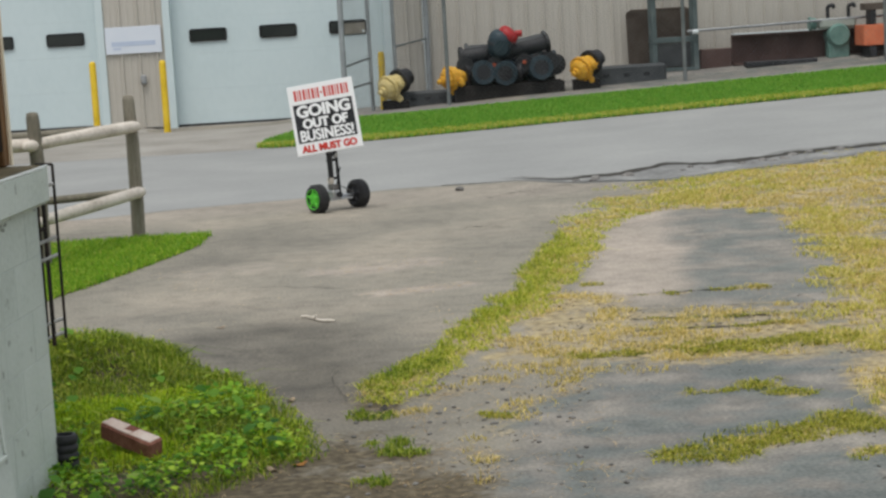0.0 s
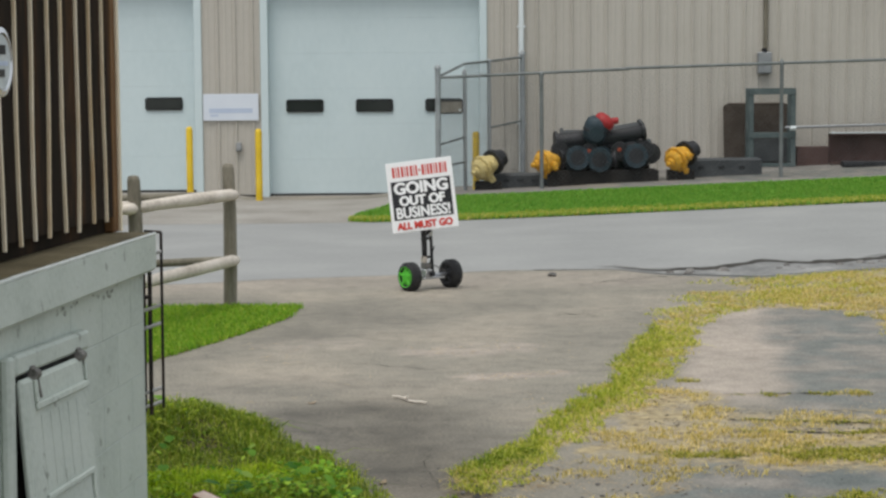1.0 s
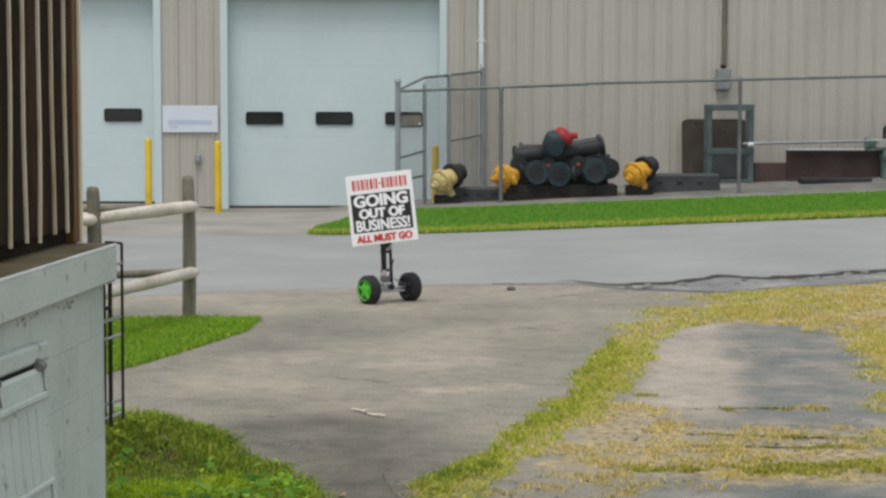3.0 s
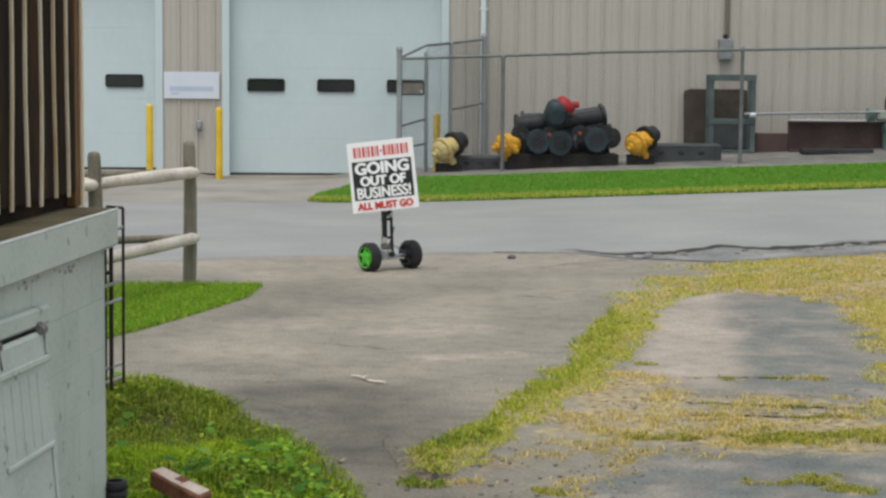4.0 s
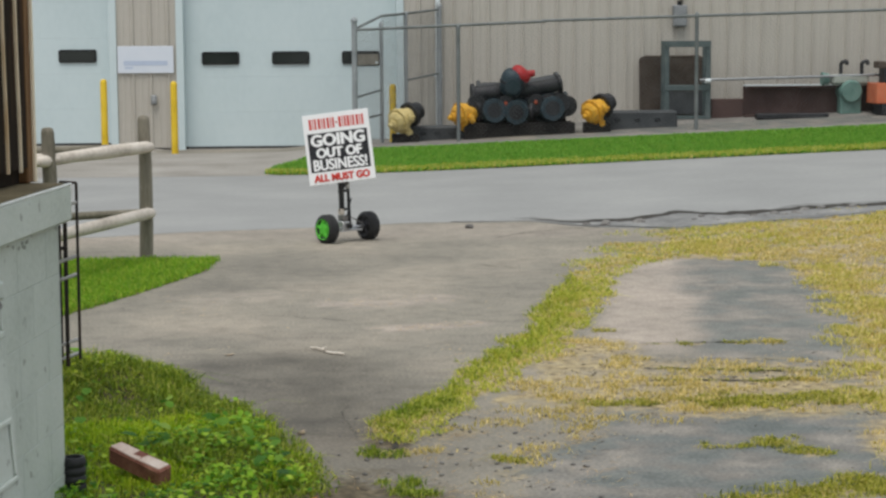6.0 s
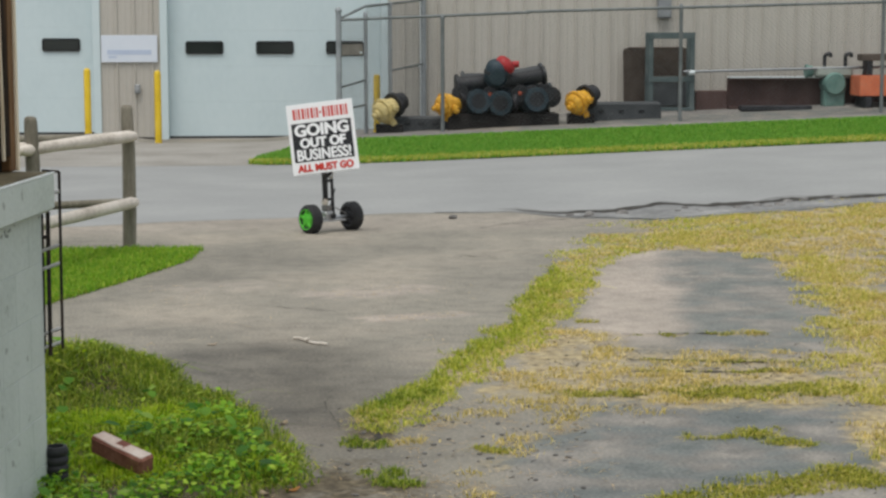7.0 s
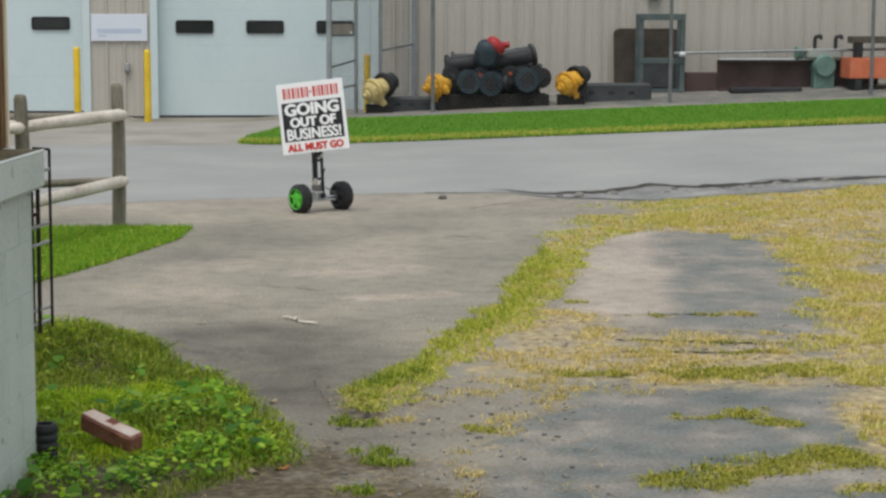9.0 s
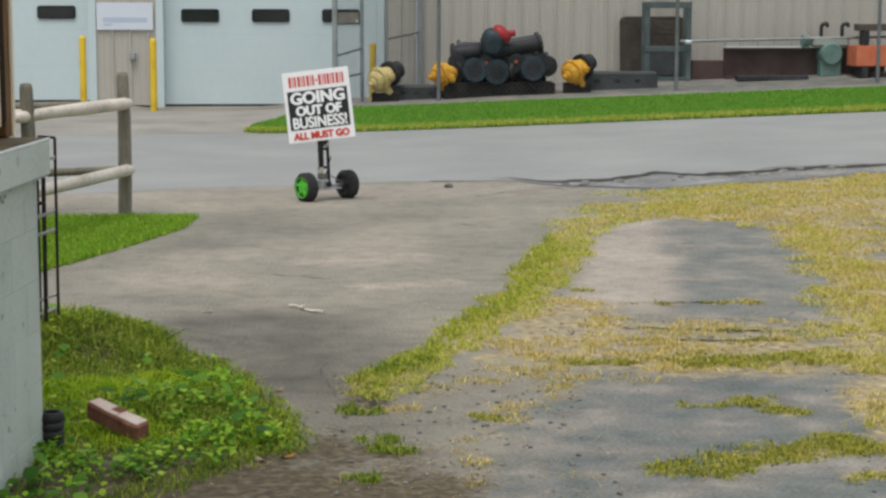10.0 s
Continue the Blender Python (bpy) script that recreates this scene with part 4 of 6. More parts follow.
def split_post(x, y, top):
    bm = bmesh.new()
    prof = [(0.057, 0.08), (0.058, 0.3), (0.055, 0.8), (0.052, 1.05), (0.05, top - 0.04), (0.042, top - 0.008), (0.02, top)]
    lathe(bm, [(0.057, -0.1)] + prof, 12)
    for v in bm.verts:
        v.co.x += 0.006 * math.sin(v.co.z * 5 + x)
        v.co.y *= 0.85
    ob = smooth(part("post", bm, M_FENCE, rails), 60)
    ob.location = (x, y, float(lie(x, y)))


def split_rail(a, b, r, mat=M_RAIL):
    bm = bmesh.new()
    a, b = Vector(a), Vector(b)
    d = (b - a).length
    prof = [(r * 0.5, 0), (r * 0.8, 0.02), (r, 0.1), (r * 1.05, d * 0.4), (r * 0.95, d * 0.7), (r * 0.9, d - 0.08), (r * 0.7, d - 0.02), (r * 0.4, d)]
    lathe(bm, prof, 12, along(a, b))
    for v in bm.verts:
        n = noise.noise(v.co * 3)
        v.co.z += 0.012 * n
    smooth(part("rail", bm, mat, rails), 60)


split_post(-1.485, 15.87, 1.225)
split_post(-2.06, 14.3, 1.2)
split_post(-4.1, 13.3, 1.2)
split_post(-4.25, 16.12, 1.2)
split_rail((-1.43, 15.9, 0.955), (-2.12, 14.15, 0.95), 0.05)
split_rail((-1.43, 15.9, 0.40), (-2.12, 14.15, 0.36), 0.05)
split_rail((-1.47, 15.9, 0.955), (-4.3, 16.12, 0.86), 0.033, M_FENCE)
split_rail((-1.47, 15.9, 0.40), (-4.3, 16.12, 0.27), 0.033, M_FENCE)
split_rail((-1.98, 14.35, 0.955), (-4.2, 13.25, 0.95), 0.05)
split_rail((-1.98, 14.35, 0.38), (-4.2, 13.25, 0.36), 0.05)

# ---- the sign on two wheels ----
AX = math.degrees(math.atan2(0.34, 0.44))
robot = thing("sign_robot", pose(0.235, 17.14, 0.012, 0, 0, AX), "two-wheeled balancing robot holding up a sale sign", "robot")
robot.location.z = float(lie(0.235, 17.14))
R = 0.13


def robot_wheel(x, hubmat):
    wheel = part("wheel", lathe(bmesh.new(), [(0.07, -0.025), (0.075, -0.05), (0.1, -0.056), (R - 0.008, -0.045), (R, -0.028), (R, 0.028), (R - 0.008, 0.045), (0.1, 0.056), (0.075, 0.05), (0.07, 0.025)], 36, pose(x, 0, R, 0, 90, 0)), M_BLACK, robot)
    smooth(wheel)
    hub = part("hub", lathe(bmesh.new(), [(0.03, -0.056), (0.08, -0.036), (0.089, -0.058), (0.095, -0.06), (0.095, 0.06), (0.089, 0.058), (0.08, 0.036), (0.03, 0.056)], 28, pose(x, 0, R, 0, 90, 0)), hubmat, wheel)
    for i in range(5):
        for s in (-1, 1):
            m = pose(x + s * 0.039, 0, R, 72 * i, 0, 0)
            part("spoke", boxed((-0.006, -0.012, 0.015), (0.016, 0.012, 0.085), 0.003, m) if s > 0 else boxed((-0.016, -0.012, 0.015), (0.006, 0.012, 0.085), 0.003, m), hubmat, wheel)
    for i in range(24):
        m = pose(x, 0, R, 15 * i, 0, 0)
        part("tread_block", boxed((-0.036, -0.009, R - 0.004), (0.036, 0.009, R + 0.003), 0.0, m), M_BLACK, wheel)
    part("axle_cap", rod(bmesh.new(), (x - 0.05, 0, R), (x + 0.05, 0, R), 0.02), M_ALU, wheel)


robot_wheel(-0.24, M_GREENHUB)
robot_wheel(0.24, M_DARKSTEEL)
part("axle", rod(bmesh.new(), (-0.2, 0, R), (0.2, 0, R), 0.012), M_ALU, robot)
part("chassis_plate", boxed((-0.13, -0.06, 0.1), (0.13, 0.06, 0.115), 0.003), M_ALU, robot)
part("motor_box", boxed((-0.1, -0.05, 0.116), (-0.015, 0.05, 0.19), 0.006), M_ALU, robot)
part("motor_box", boxed((-0.085, -0.04, 0.193), (-0.02, 0.04, 0.245), 0.006), M_HINGE, robot)
part("battery", boxed((-0.095, -0.03, 0.25), (-0.055, 0.03, 0.31), 0.008), M_RAIL, robot, "tan battery pack")
part("drive_cap", rod(bmesh.new(), (-0.03, -0.06, 0.15), (-0.03, -0.08, 0.15), 0.025), M_DARKSTEEL, robot)
lean = pose(0, 0, 0, 0, -3, 0)
part("mast", boxed((0.02, -0.011, 0.115), (0.044, 0.011, 0.6), 0.003, lean), M_DARKSTEEL, robot)
part("mast", boxed((-0.075, -0.011, 0.3), (-0.052, 0.011, 0.6), 0.003, lean), M_DARKSTEEL, robot)
for z in (0.29, 0.46, 0.56):
    part("crossbar", boxed((-0.08, -0.01, z), (0.04, 0.01, z + 0.022), 0.003, lean), M_DARKSTEEL, robot)
part("tool", rod(bmesh.new(), (-0.1, -0.025, 0.58), (-0.075, -0.025, 0.31), 0.03, 0.015), M_BLACK, robot)
part("tool_grip", rod(bmesh.new(), (-0.1, -0.03, 0.5), (-0.03, -0.04, 0.55), 0.016), M_BLACK, robot)
part("servo", boxed((-0.035, -0.03, 0.49), (0.01, 0.03, 0.555), 0.006), M_ALU, robot)
part("sign_clamp", boxed((-0.09, -0.05, 0.575), (0.05, 0.03, 0.61), 0.006, lean), M_BLACK, robot)
part("brace", rod(bmesh.new(), (0.045, 0, 0.22), (0.19, 0, 0.15), 0.005), M_HINGE, robot)
part("brace", rod(bmesh.new(), (0.045, 0, 0.14), (0.19, 0, 0.135), 0.008), M_ALU, robot)
part("cable", rod(bmesh.new(), (-0.05, -0.05, 0.24), (0.03, -0.02, 0.4), 0.005, n=6), M_BLACK, robot)

TILT = pose(0, 0, 0, 0, 0, -AX) @ pose(-0.075, -0.13, 0.877, -6, -7.0, -8) @ Matrix.Diagonal((1.035, 1, 1.03, 1))
board = part("sign_board", boxed((-0.295, -0.006, -0.312), (0.295, 0.006, 0.312), 0.003, TILT), M_SIGNWHITE, robot, "white board with a black panel and sale lettering")
part("black_panel", boxed((-0.265, -0.0085, -0.2), (0.265, -0.0063, 0.142), 0.0, TILT), M_SIGNBLACK, board)


def words(text, mat, width, height, x, z, bold=0.02, weight=0.006):
    cu = bpy.data.curves.new("lettering", "FONT")
    cu.body, cu.align_x, cu.align_y, cu.size, cu.offset, cu.extrude = text, "CENTER", "CENTER", 1.0, bold, 0.001
    tmp = bpy.data.objects.new("tmp", cu)
    me = bpy.data.meshes.new_from_object(tmp)
    bpy.data.objects.remove(tmp)
    co = np.array([v.co for v in me.vertices])
    lo, hi = co.min(0), co.max(0)
    sx, sz = width / (hi[0] - lo[0]), height / (hi[1] - lo[1])
    polys = [tuple(p.vertices) for p in me.polygons]
    verts, faces = [], []
    for i, (dx, dz) in enumerate(((0, 0), (-weight, 0), (weight, 0), (0, weight * 0.6), (0, -weight * 0.6))):
        for p in co:
            verts.append(TILT @ Vector((x + dx + (p[0] - (lo[0] + hi[0]) / 2) * sx, -0.0095 - p[2] - 0.0001 * i, z + dz + (p[1] - (lo[1] + hi[1]) / 2) * sz)))
        faces += [tuple(k + i * len(co) for k in f) for f in polys]
    bpy.data.meshes.remove(me)
    me = bpy.data.meshes.new("lettering")
    me.from_pydata([tuple(v) for v in verts], [], faces)
    me.materials.append(mat)
    me.name = "lettering"
    ob = new("lettering", me)
    ob.parent = board
    return ob


words("GOING", M_SIGNWHITE, 0.475, 0.105, 0, 0.078, 0.02, 0.0045)
words("OUT OF", M_SIGNWHITE, 0.40, 0.085, 0, -0.035, 0.02, 0.0045)
words("BUSINESS!", M_SIGNWHITE, 0.475, 0.098, 0, -0.14, 0.012, 0.003)
words("ALL MUST GO", M_SIGNRED, 0.49, 0.062, 0, -0.256, 0.012, 0.004)
# the shop's mark stays plain shapes
for x in (-0.205, -0.125, -0.045, 0.06, 0.135, 0.215):
    for dx, w in ((-0.025, 0.021), (0.0, 0.008), (0.022, 0.016)):
        part("mark", boxed((x + dx - w / 2, -0.0085, 0.178), (x + dx + w / 2, -0.0063, 0.27), 0.0, TILT), M_SIGNRED, board)
part("mark", boxed((-0.003, -0.0085, 0.215), (0.013, -0.0063, 0.233), 0.0, TILT), M_SIGNRED, board)

# painted blocks of the foundation
bw, bh = 0.405, 0.203
mesh_cache = {}
for row in range(6):
    z0 = 1.128 - (row + 1) * bh
    y = -0.012 - (0.0 if row % 2 else bw / 2)
    spans = [(y - bw * i - bw, y - bw * i) for i in range(6)]
    if row % 2 == 0:
        spans.append((-0.012 - bw / 2, -0.012))
    for a, b in spans:
        key = round(b - a, 3)
        if key not in mesh_cache:
            ob = part("block", boxed((0, 0.0008, 0.0012), (0.0125, key - 0.0008, bh - 0.0012), 0.0015), M_BLOCK, house)
            mesh_cache[key] = ob.data
        else:
            ob = new("block", mesh_cache[key])
            ob.parent = house
        ob.location = (FACE - 0.0125, a, z0)

# bare spots where the paint has come off under the slab
M_PEELED = material("bare_block_spots", [(0.2, 0.215, 0.19), (0.29, 0.31, 0.275), (0.4, 0.43, 0.39)], scale=20, fine=80, rough=0.95, bump=0.3)
rng = random.Random(21)
spots = bmesh.new()
for _ in range(34):
    cy, cz, r = min(-0.05, -0.75 + rng.gauss(0, 0.35)), 1.125 - abs(rng.gauss(0, 0.02)), rng.uniform(0.002, 0.012)
    ring = [(cy + r * 1.6 * rng.uniform(0.6, 1.2) * math.cos(t), cz + r * rng.uniform(0.5, 1.1) * math.sin(t)) for t in np.linspace(0, 2 * math.pi, 8)[:-1]]
    near = [spots.verts.new((FACE + 0.0012, u, v)) for u, v in ring]
    far = [spots.verts.new((FACE - 0.001, u, v)) for u, v in ring]
    spots.faces.new(near)
    for i in range(7):
        spots.faces.new((far[i], far[(i + 1) % 7], near[(i + 1) % 7], near[i]))
tagged(part("peeled_spots", spots, M_PEELED, house, "dark spots of bare block"), kind="stuff")

# ---- stored pipe fittings behind the fence ----
M_HYDRANT = material("chrome_yellow_enamel", [(0.58, 0.27, 0.02), (0.72, 0.38, 0.035), (0.78, 0.47, 0.07)], scale=7, fine=60, rough=0.5, bump=0.1)
M_CREAM = material("faded_yellow_enamel", [(0.52, 0.41, 0.16), (0.62, 0.5, 0.22), (0.68, 0.57, 0.3)], scale=7, fine=60, rough=0.6, bump=0.1)
M_TAR = material("tarred_iron", [(0.013, 0.013, 0.016), (0.024, 0.025, 0.028), (0.058, 0.056, 0.064)], scale=5, fine=50, rough=0.55, metal=0.1, bump=0.3)
M_BLUETAR = material("blue_black_iron", [(0.016, 0.028, 0.036), (0.028, 0.048, 0.062), (0.055, 0.08, 0.095)], scale=5, fine=50, rough=0.5, metal=0.1, bump=0.25)
M_REDCAP = material("red_plastic_cap", [(0.3, 0.015, 0.02), (0.44, 0.028, 0.03)], scale=6, fine=50, rough=0.45)
M_ORANGE = material("faded_orange_paint", [(0.5, 0.11, 0.05), (0.62, 0.17, 0.08), (0.66, 0.24, 0.13)], scale=4, fine=50, rough=0.7)
M_PLUG = material("dull_orange_plastic", [(0.3, 0.06, 0.03), (0.42, 0.1, 0.05)], scale=8, fine=50, rough=0.6)
M_SKID = material("black_creosoted_timber", [(0.012, 0.011, 0.011), (0.02, 0.018, 0.017), (0.04, 0.034, 0.03)], scale=5, fine=50, rough=0.9, bump=0.3)
M_RUSTY = material("rusted_sheet", [(0.075, 0.058, 0.046), (0.12, 0.096, 0.08), (0.19, 0.16, 0.135)], scale=3, fine=40, rough=0.85, metal=0.2, bump=0.3)
M_SLATE = material("slate_iron_trough", [(0.035, 0.038, 0.042), (0.055, 0.06, 0.064), (0.08, 0.086, 0.09)], scale=4, fine=50, rough=0.6)
M_RACK = material("grey_green_steel", [(0.055, 0.075, 0.077), (0.09, 0.118, 0.119), (0.14, 0.165, 0.163)], scale=5, fine=60, rough=0.6, metal=0.2)
M_PUMPTOP = material("worn_pump_paint", [(0.24, 0.27, 0.24), (0.33, 0.36, 0.32), (0.4, 0.42, 0.38)], scale=6, fine=60, rough=0.6)
M_PUMP = material("pale_green_enamel", [(0.09, 0.17, 0.15), (0.13, 0.23, 0.2), (0.18, 0.28, 0.25)], scale=6, fine=60, rough=0.55)


def hydrant(x, y, z, heading, lean, paint, spin, label):
    """A fire hydrant lying down, its black buried barrel behind it. heading: where its top points."""
    d = Vector((math.cos(radians(heading)) * math.cos(radians(lean)), math.sin(radians(heading)) * math.cos(radians(lean)), math.sin(radians(lean))))
    m = Matrix.Translation((x, y, z)) @ d.to_track_quat("Z", "Y").to_matrix().to_4x4() @ pose(0, 0, 0, 0, 0, spin) @ Matrix.Diagonal((1.25, 1.25, 0.9, 1))
    h = thing("fire_hydrant", m, label, "fire hydrant", "stored fire hydrants")
    smooth(part("upper_barrel", lathe(bmesh.new(), [(0.11, -0.22), (0.115, -0.1), (0.14, -0.08), (0.14, 0.02), (0.17, 0.03), (0.17, 0.06)], 20), paint, h))
    smooth(part("bonnet", lathe(bmesh.new(), [(0.175, 0.061), (0.175, 0.085), (0.14, 0.09), (0.135, 0.15), (0.1, 0.19), (0.06, 0.2), (0.06, 0.25), (0.034, 0.255), (0.034, 0.31), (0.025, 0.32)], 10), paint, h), 20)
    for k in range(8):
        a = radians(45 * k)
        part("bolt", rod(bmesh.new(), (0.155 * math.cos(a), 0.155 * math.sin(a), 0.0), (0.155 * math.cos(a), 0.155 * math.sin(a), 0.105), 0.014, n=6), paint, h)
    for k, (r, far) in enumerate(((0.085, 0.24), (0.06, 0.22), (0.06, 0.22))):
        a = radians((0, 90, -90)[k])
        nm = Matrix.Translation((0, 0, -0.03)) @ Vector((math.cos(a), math.sin(a), 0)).to_track_quat("Z", "Y").to_matrix().to_4x4()
        nz = smooth(part("nozzle", lathe(bmesh.new(), [(r * 0.85, 0.08), (r * 0.85, far - 0.07), (r, far - 0.065), (r, far - 0.015), (r * 0.7, far)], 16, nm), paint, h))
        part("nut", lathe(bmesh.new(), [(0.022, far), (0.018, far + 0.04)], 5, nm), paint, nz)
    fl = bmesh.new()
    lathe(fl, [(0.11, -0.30), (0.17, -0.295), (0.17, -0.225), (0.11, -0.22)], 20)
    smooth(part("flange", fl, M_TAR, h))
    for k in range(6):
        a = radians(60 * k)
        part("bolt", rod(bmesh.new(), (0.145 * math.cos(a), 0.145 * math.sin(a), -0.315), (0.145 * math.cos(a), 0.145 * math.sin(a), -0.205), 0.013, n=6), M_TAR, h)
    smooth(part("lower_barrel", lathe(bmesh.new(), [(0.1, -0.5), (0.115, -0.49), (0.12, -0.4), (0.125, -0.35), (0.125, -0.30)], 18), M_TAR, h, "black tarred barrel"))
    return h


hydrant(1.3, 30.9, 0.54, 222, -20, M_CREAM, -80, "faded cream-yellow fire hydrant lying on gravel")
hydrant(2.34, 30.95, 0.62, 205, -12, M_HYDRANT, -110, "orange-yellow fire hydrant lying beside black fittings")
hydrant(4.52, 30.9, 0.66, 222, -20, M_HYDRANT, -80, "orange-yellow fire hydrant lying before an iron trough")


def trough(x, y, w, h):
    """A long slate-coloured iron box with three lifting slots."""
    z = float(lie(x, y)) - 0.02
    t = thing("iron_trough", pose(x, y, z), "slate-grey iron box with lifting slots on gravel", "iron box", "iron boxes")
    bm = boxed((0, -0.19, 0), (w, 0.19, h), 0.035)
    part("casing", bm, M_SLATE, t)
    for k in range(3):
        cx = w * (0.25 + 0.25 * k)
        part("slot", boxed((cx - 0.05, -0.194, h * 0.5), (cx + 0.05, -0.1895, h * 0.66), 0.0), M_TAR, t)
    part("skid_plate", boxed((0.03, -0.21, 0.0), (w + 0.05, -0.1945, 0.05), 0.004), M_TAR, t)


def skid(x0, x1, y, z, h, label):
    bm = boxed((x0, y - 0.09, z), (x1, y + 0.09, z + h), 0.01)
    for v in bm.verts:
        v.co.z += 0.01 * noise.noise(v.co * 2)
    ob = part("timber_skid", bm, M_SKID)
    tagged(ob, label, "timber", "timber skids")


trough(1.45, 31.4, 0.95, 0.3)
skid(2.35, 4.2, 30.95, float(lie(3.2, 31)) - 0.05, 0.3, "dark timber skid under black fittings")
skid(2.35, 4.2, 31.4, float(lie(3.2, 31.4)) - 0.05, 0.3, "dark timber skid under black fittings")
skid(2.4, 4.15, 31.72, float(lie(3.2, 31.7)) - 0.05, 0.34, "dark timber skid under black fittings")
trough(4.62, 31.45, 1.38, 0.38)
skid(4.35, 4.8, 30.95, float(lie(4.5, 31)) - 0.02, 0.22, "dark timber block under a hydrant")
skid(1.15, 1.6, 30.95, float(lie(1.3, 31)) - 0.02, 0.18, "dark timber block under a hydrant")


def valve(x, y, z, heading, tip, label, cap=None):
    """A flanged gate valve: round body between two flanges, bonnet and stem to one side."""
    d = Vector((math.cos(radians(heading)), math.sin(radians(heading)), math.sin(radians(tip))))
    m = Matrix.Translation((x, y, z)) @ d.to_track_quat("Z", "Y").to_matrix().to_4x4()
    v = thing("gate_valve", m, label, "valve", "stored gate valves")
    smooth(part("body", lathe(bmesh.new(), [(0.15, -0.26), (0.14, -0.2), (0.19, -0.08), (0.19, 0.08), (0.14, 0.2), (0.15, 0.26)], 20), M_BLUETAR, v))
    for s in (-1, 1):
        a, b = sorted((s * 0.262, s * 0.31))
        fl = smooth(part("flange", lathe(bmesh.new(), [(0.2, a), (0.205, (a + b) / 2), (0.2, b)], 22), M_BLUETAR, v))
        part("bore", lathe(bmesh.new(), [(0.13, s * 0.3115 - 0.001), (0.13, s * 0.3115 + 0.001)], 18), M_TAR, fl)
        for k in range(8):
            t = radians(45 * k + 20)
            part("bolt", rod(bmesh.new(), (0.17 * math.cos(t), 0.17 * math.sin(t), a - 0.02), (0.17 * math.cos(t), 0.17 * math.sin(t), b + 0.02), 0.014, n=6), M_TAR, fl)
    smooth(part("bonnet", lathe(bmesh.new(), [(0.12, 0.1), (0.12, 0.2), (0.16, 0.21), (0.16, 0.25), (0.1, 0.27), (0.06, 0.34), (0.06, 0.38)], 16, pose(0, 0, 0, 0, 90, 0)), M_TAR, v))
    if cap:
        part("plug", lathe(bmesh.new(), [(0.05, 0.38), (0.045, 0.42), (0.03, 0.44)], 12, pose(0, 0, 0, 0, 90, 0)), cap, v)
    return v


for x, tip, cap in ((2.78, 3, None), (3.27, -2, None), (3.77, 2, None)):
    valve(x, 31.05, float(lie(x, 31)) + 0.45, -92 + tip * 5, tip * 2, "blue-black flanged gate valve stacked on timber", cap)


for x, z in ((2.85, 0.5), (3.4, 0.52), (3.85, 0.5)):
    valve(x, 31.72, float(lie(x, 31.7)) + z, 178, 2, "blue-black flanged gate valve lying behind the stack")


def iron_barrel(a, b, r, label, mat):
    m = along(a, b)
    d = (Vector(b) - Vector(a)).length
    t = thing("iron_pipe", m, label, "pipe", "stored iron pipes")
    smooth(part("pipe", lathe(bmesh.new(), [(r * 0.9, 0.05), (r, 0.1), (r * 0.95, d * 0.5), (r, d - 0.1), (r * 0.9, d - 0.05)], 18), mat, t))
    for h in (0.0, d - 0.05):
        smooth(part("flange", lathe(bmesh.new(), [(r * 1.25, h), (r * 1.28, h + 0.025), (r * 1.25, h + 0.05)], 20), mat, t))
    return t


for x, z, r in ((3.05, 0.79, 0.11), (3.55, 0.81, 0.11), (2.57, 0.78, 0.12), (3.98, 0.8, 0.12)):
    short = iron_barrel((x, 30.9, z), (x + 0.04, 31.5, z + 0.02), r, "short black iron pipe wedged between stacked valves", M_TAR)
    if x in (3.05, 3.55):
        smooth(part("plug", lathe(bmesh.new(), [(0.025, -0.03), (0.036, -0.015), (0.036, 0.01)], 12), M_PLUG, short, "orange plastic plug"))
iron_barrel((2.5, 31.15, 0.93), (3.06, 31.2, 0.99), 0.15, "stubby black flanged pipe lying on stacked valves", M_TAR)
iron_barrel((3.16, 31.1, 0.97), (4.0, 31.18, 1.11), 0.125, "black tarred iron pipe tilted on stacked valves", M_TAR)
iron_barrel((2.62, 31.55, 1.0), (3.4, 31.55, 1.02), 0.13, "grey-black iron pipe behind the stacked valves", M_SLATE)
iron_barrel((3.35, 31.6, 1.04), (4.02, 31.66, 1.14), 0.13, "grey-black iron pipe behind the stacked valves", M_SLATE)
iron_barrel((4.08, 30.98, 0.74), (4.02, 31.6, 0.76), 0.14, "short black iron pipe end beside the valves", M_TAR)
top = thing("capped_valve", pose(3.14, 30.98, 1.03, 12, 10, 0), "blue-black valve top with a red plastic cap", "valve")
smooth(part("body", lathe(bmesh.new(), [(0.12, -0.1), (0.18, -0.04), (0.2, 0.06), (0.2, 0.2), (0.17, 0.29), (0.1, 0.34)], 20), M_BLUETAR, top))
smooth(part("rim", lathe(bmesh.new(), [(0.2, 0.1), (0.215, 0.105), (0.215, 0.135), (0.2, 0.14)], 20), M_TAR, top))
port = smooth(part("side_port", lathe(bmesh.new(), [(0.1, 0.1), (0.1, 0.205), (0.125, 0.21), (0.125, 0.235), (0.07, 0.24)], 18, pose(0, 0, 0.1, 90, 0, 0)), M_BLUETAR, top))
smooth(part("cap", lathe(bmesh.new(), [(0.175, 0.0), (0.18, 0.05), (0.165, 0.1), (0.12, 0.135), (0.06, 0.15)], 18, pose(0.1, 0.02, 0.24, 0, 32, 0)), M_REDCAP, top, "red plastic cap"))
smooth(part("cap_spout", lathe(bmesh.new(), [(0.06, 0.1), (0.055, 0.2), (0.04, 0.21)], 12, pose(0.14, 0.0, 0.28, 0, 75, 0)), M_REDCAP, top, "red plastic cap"))

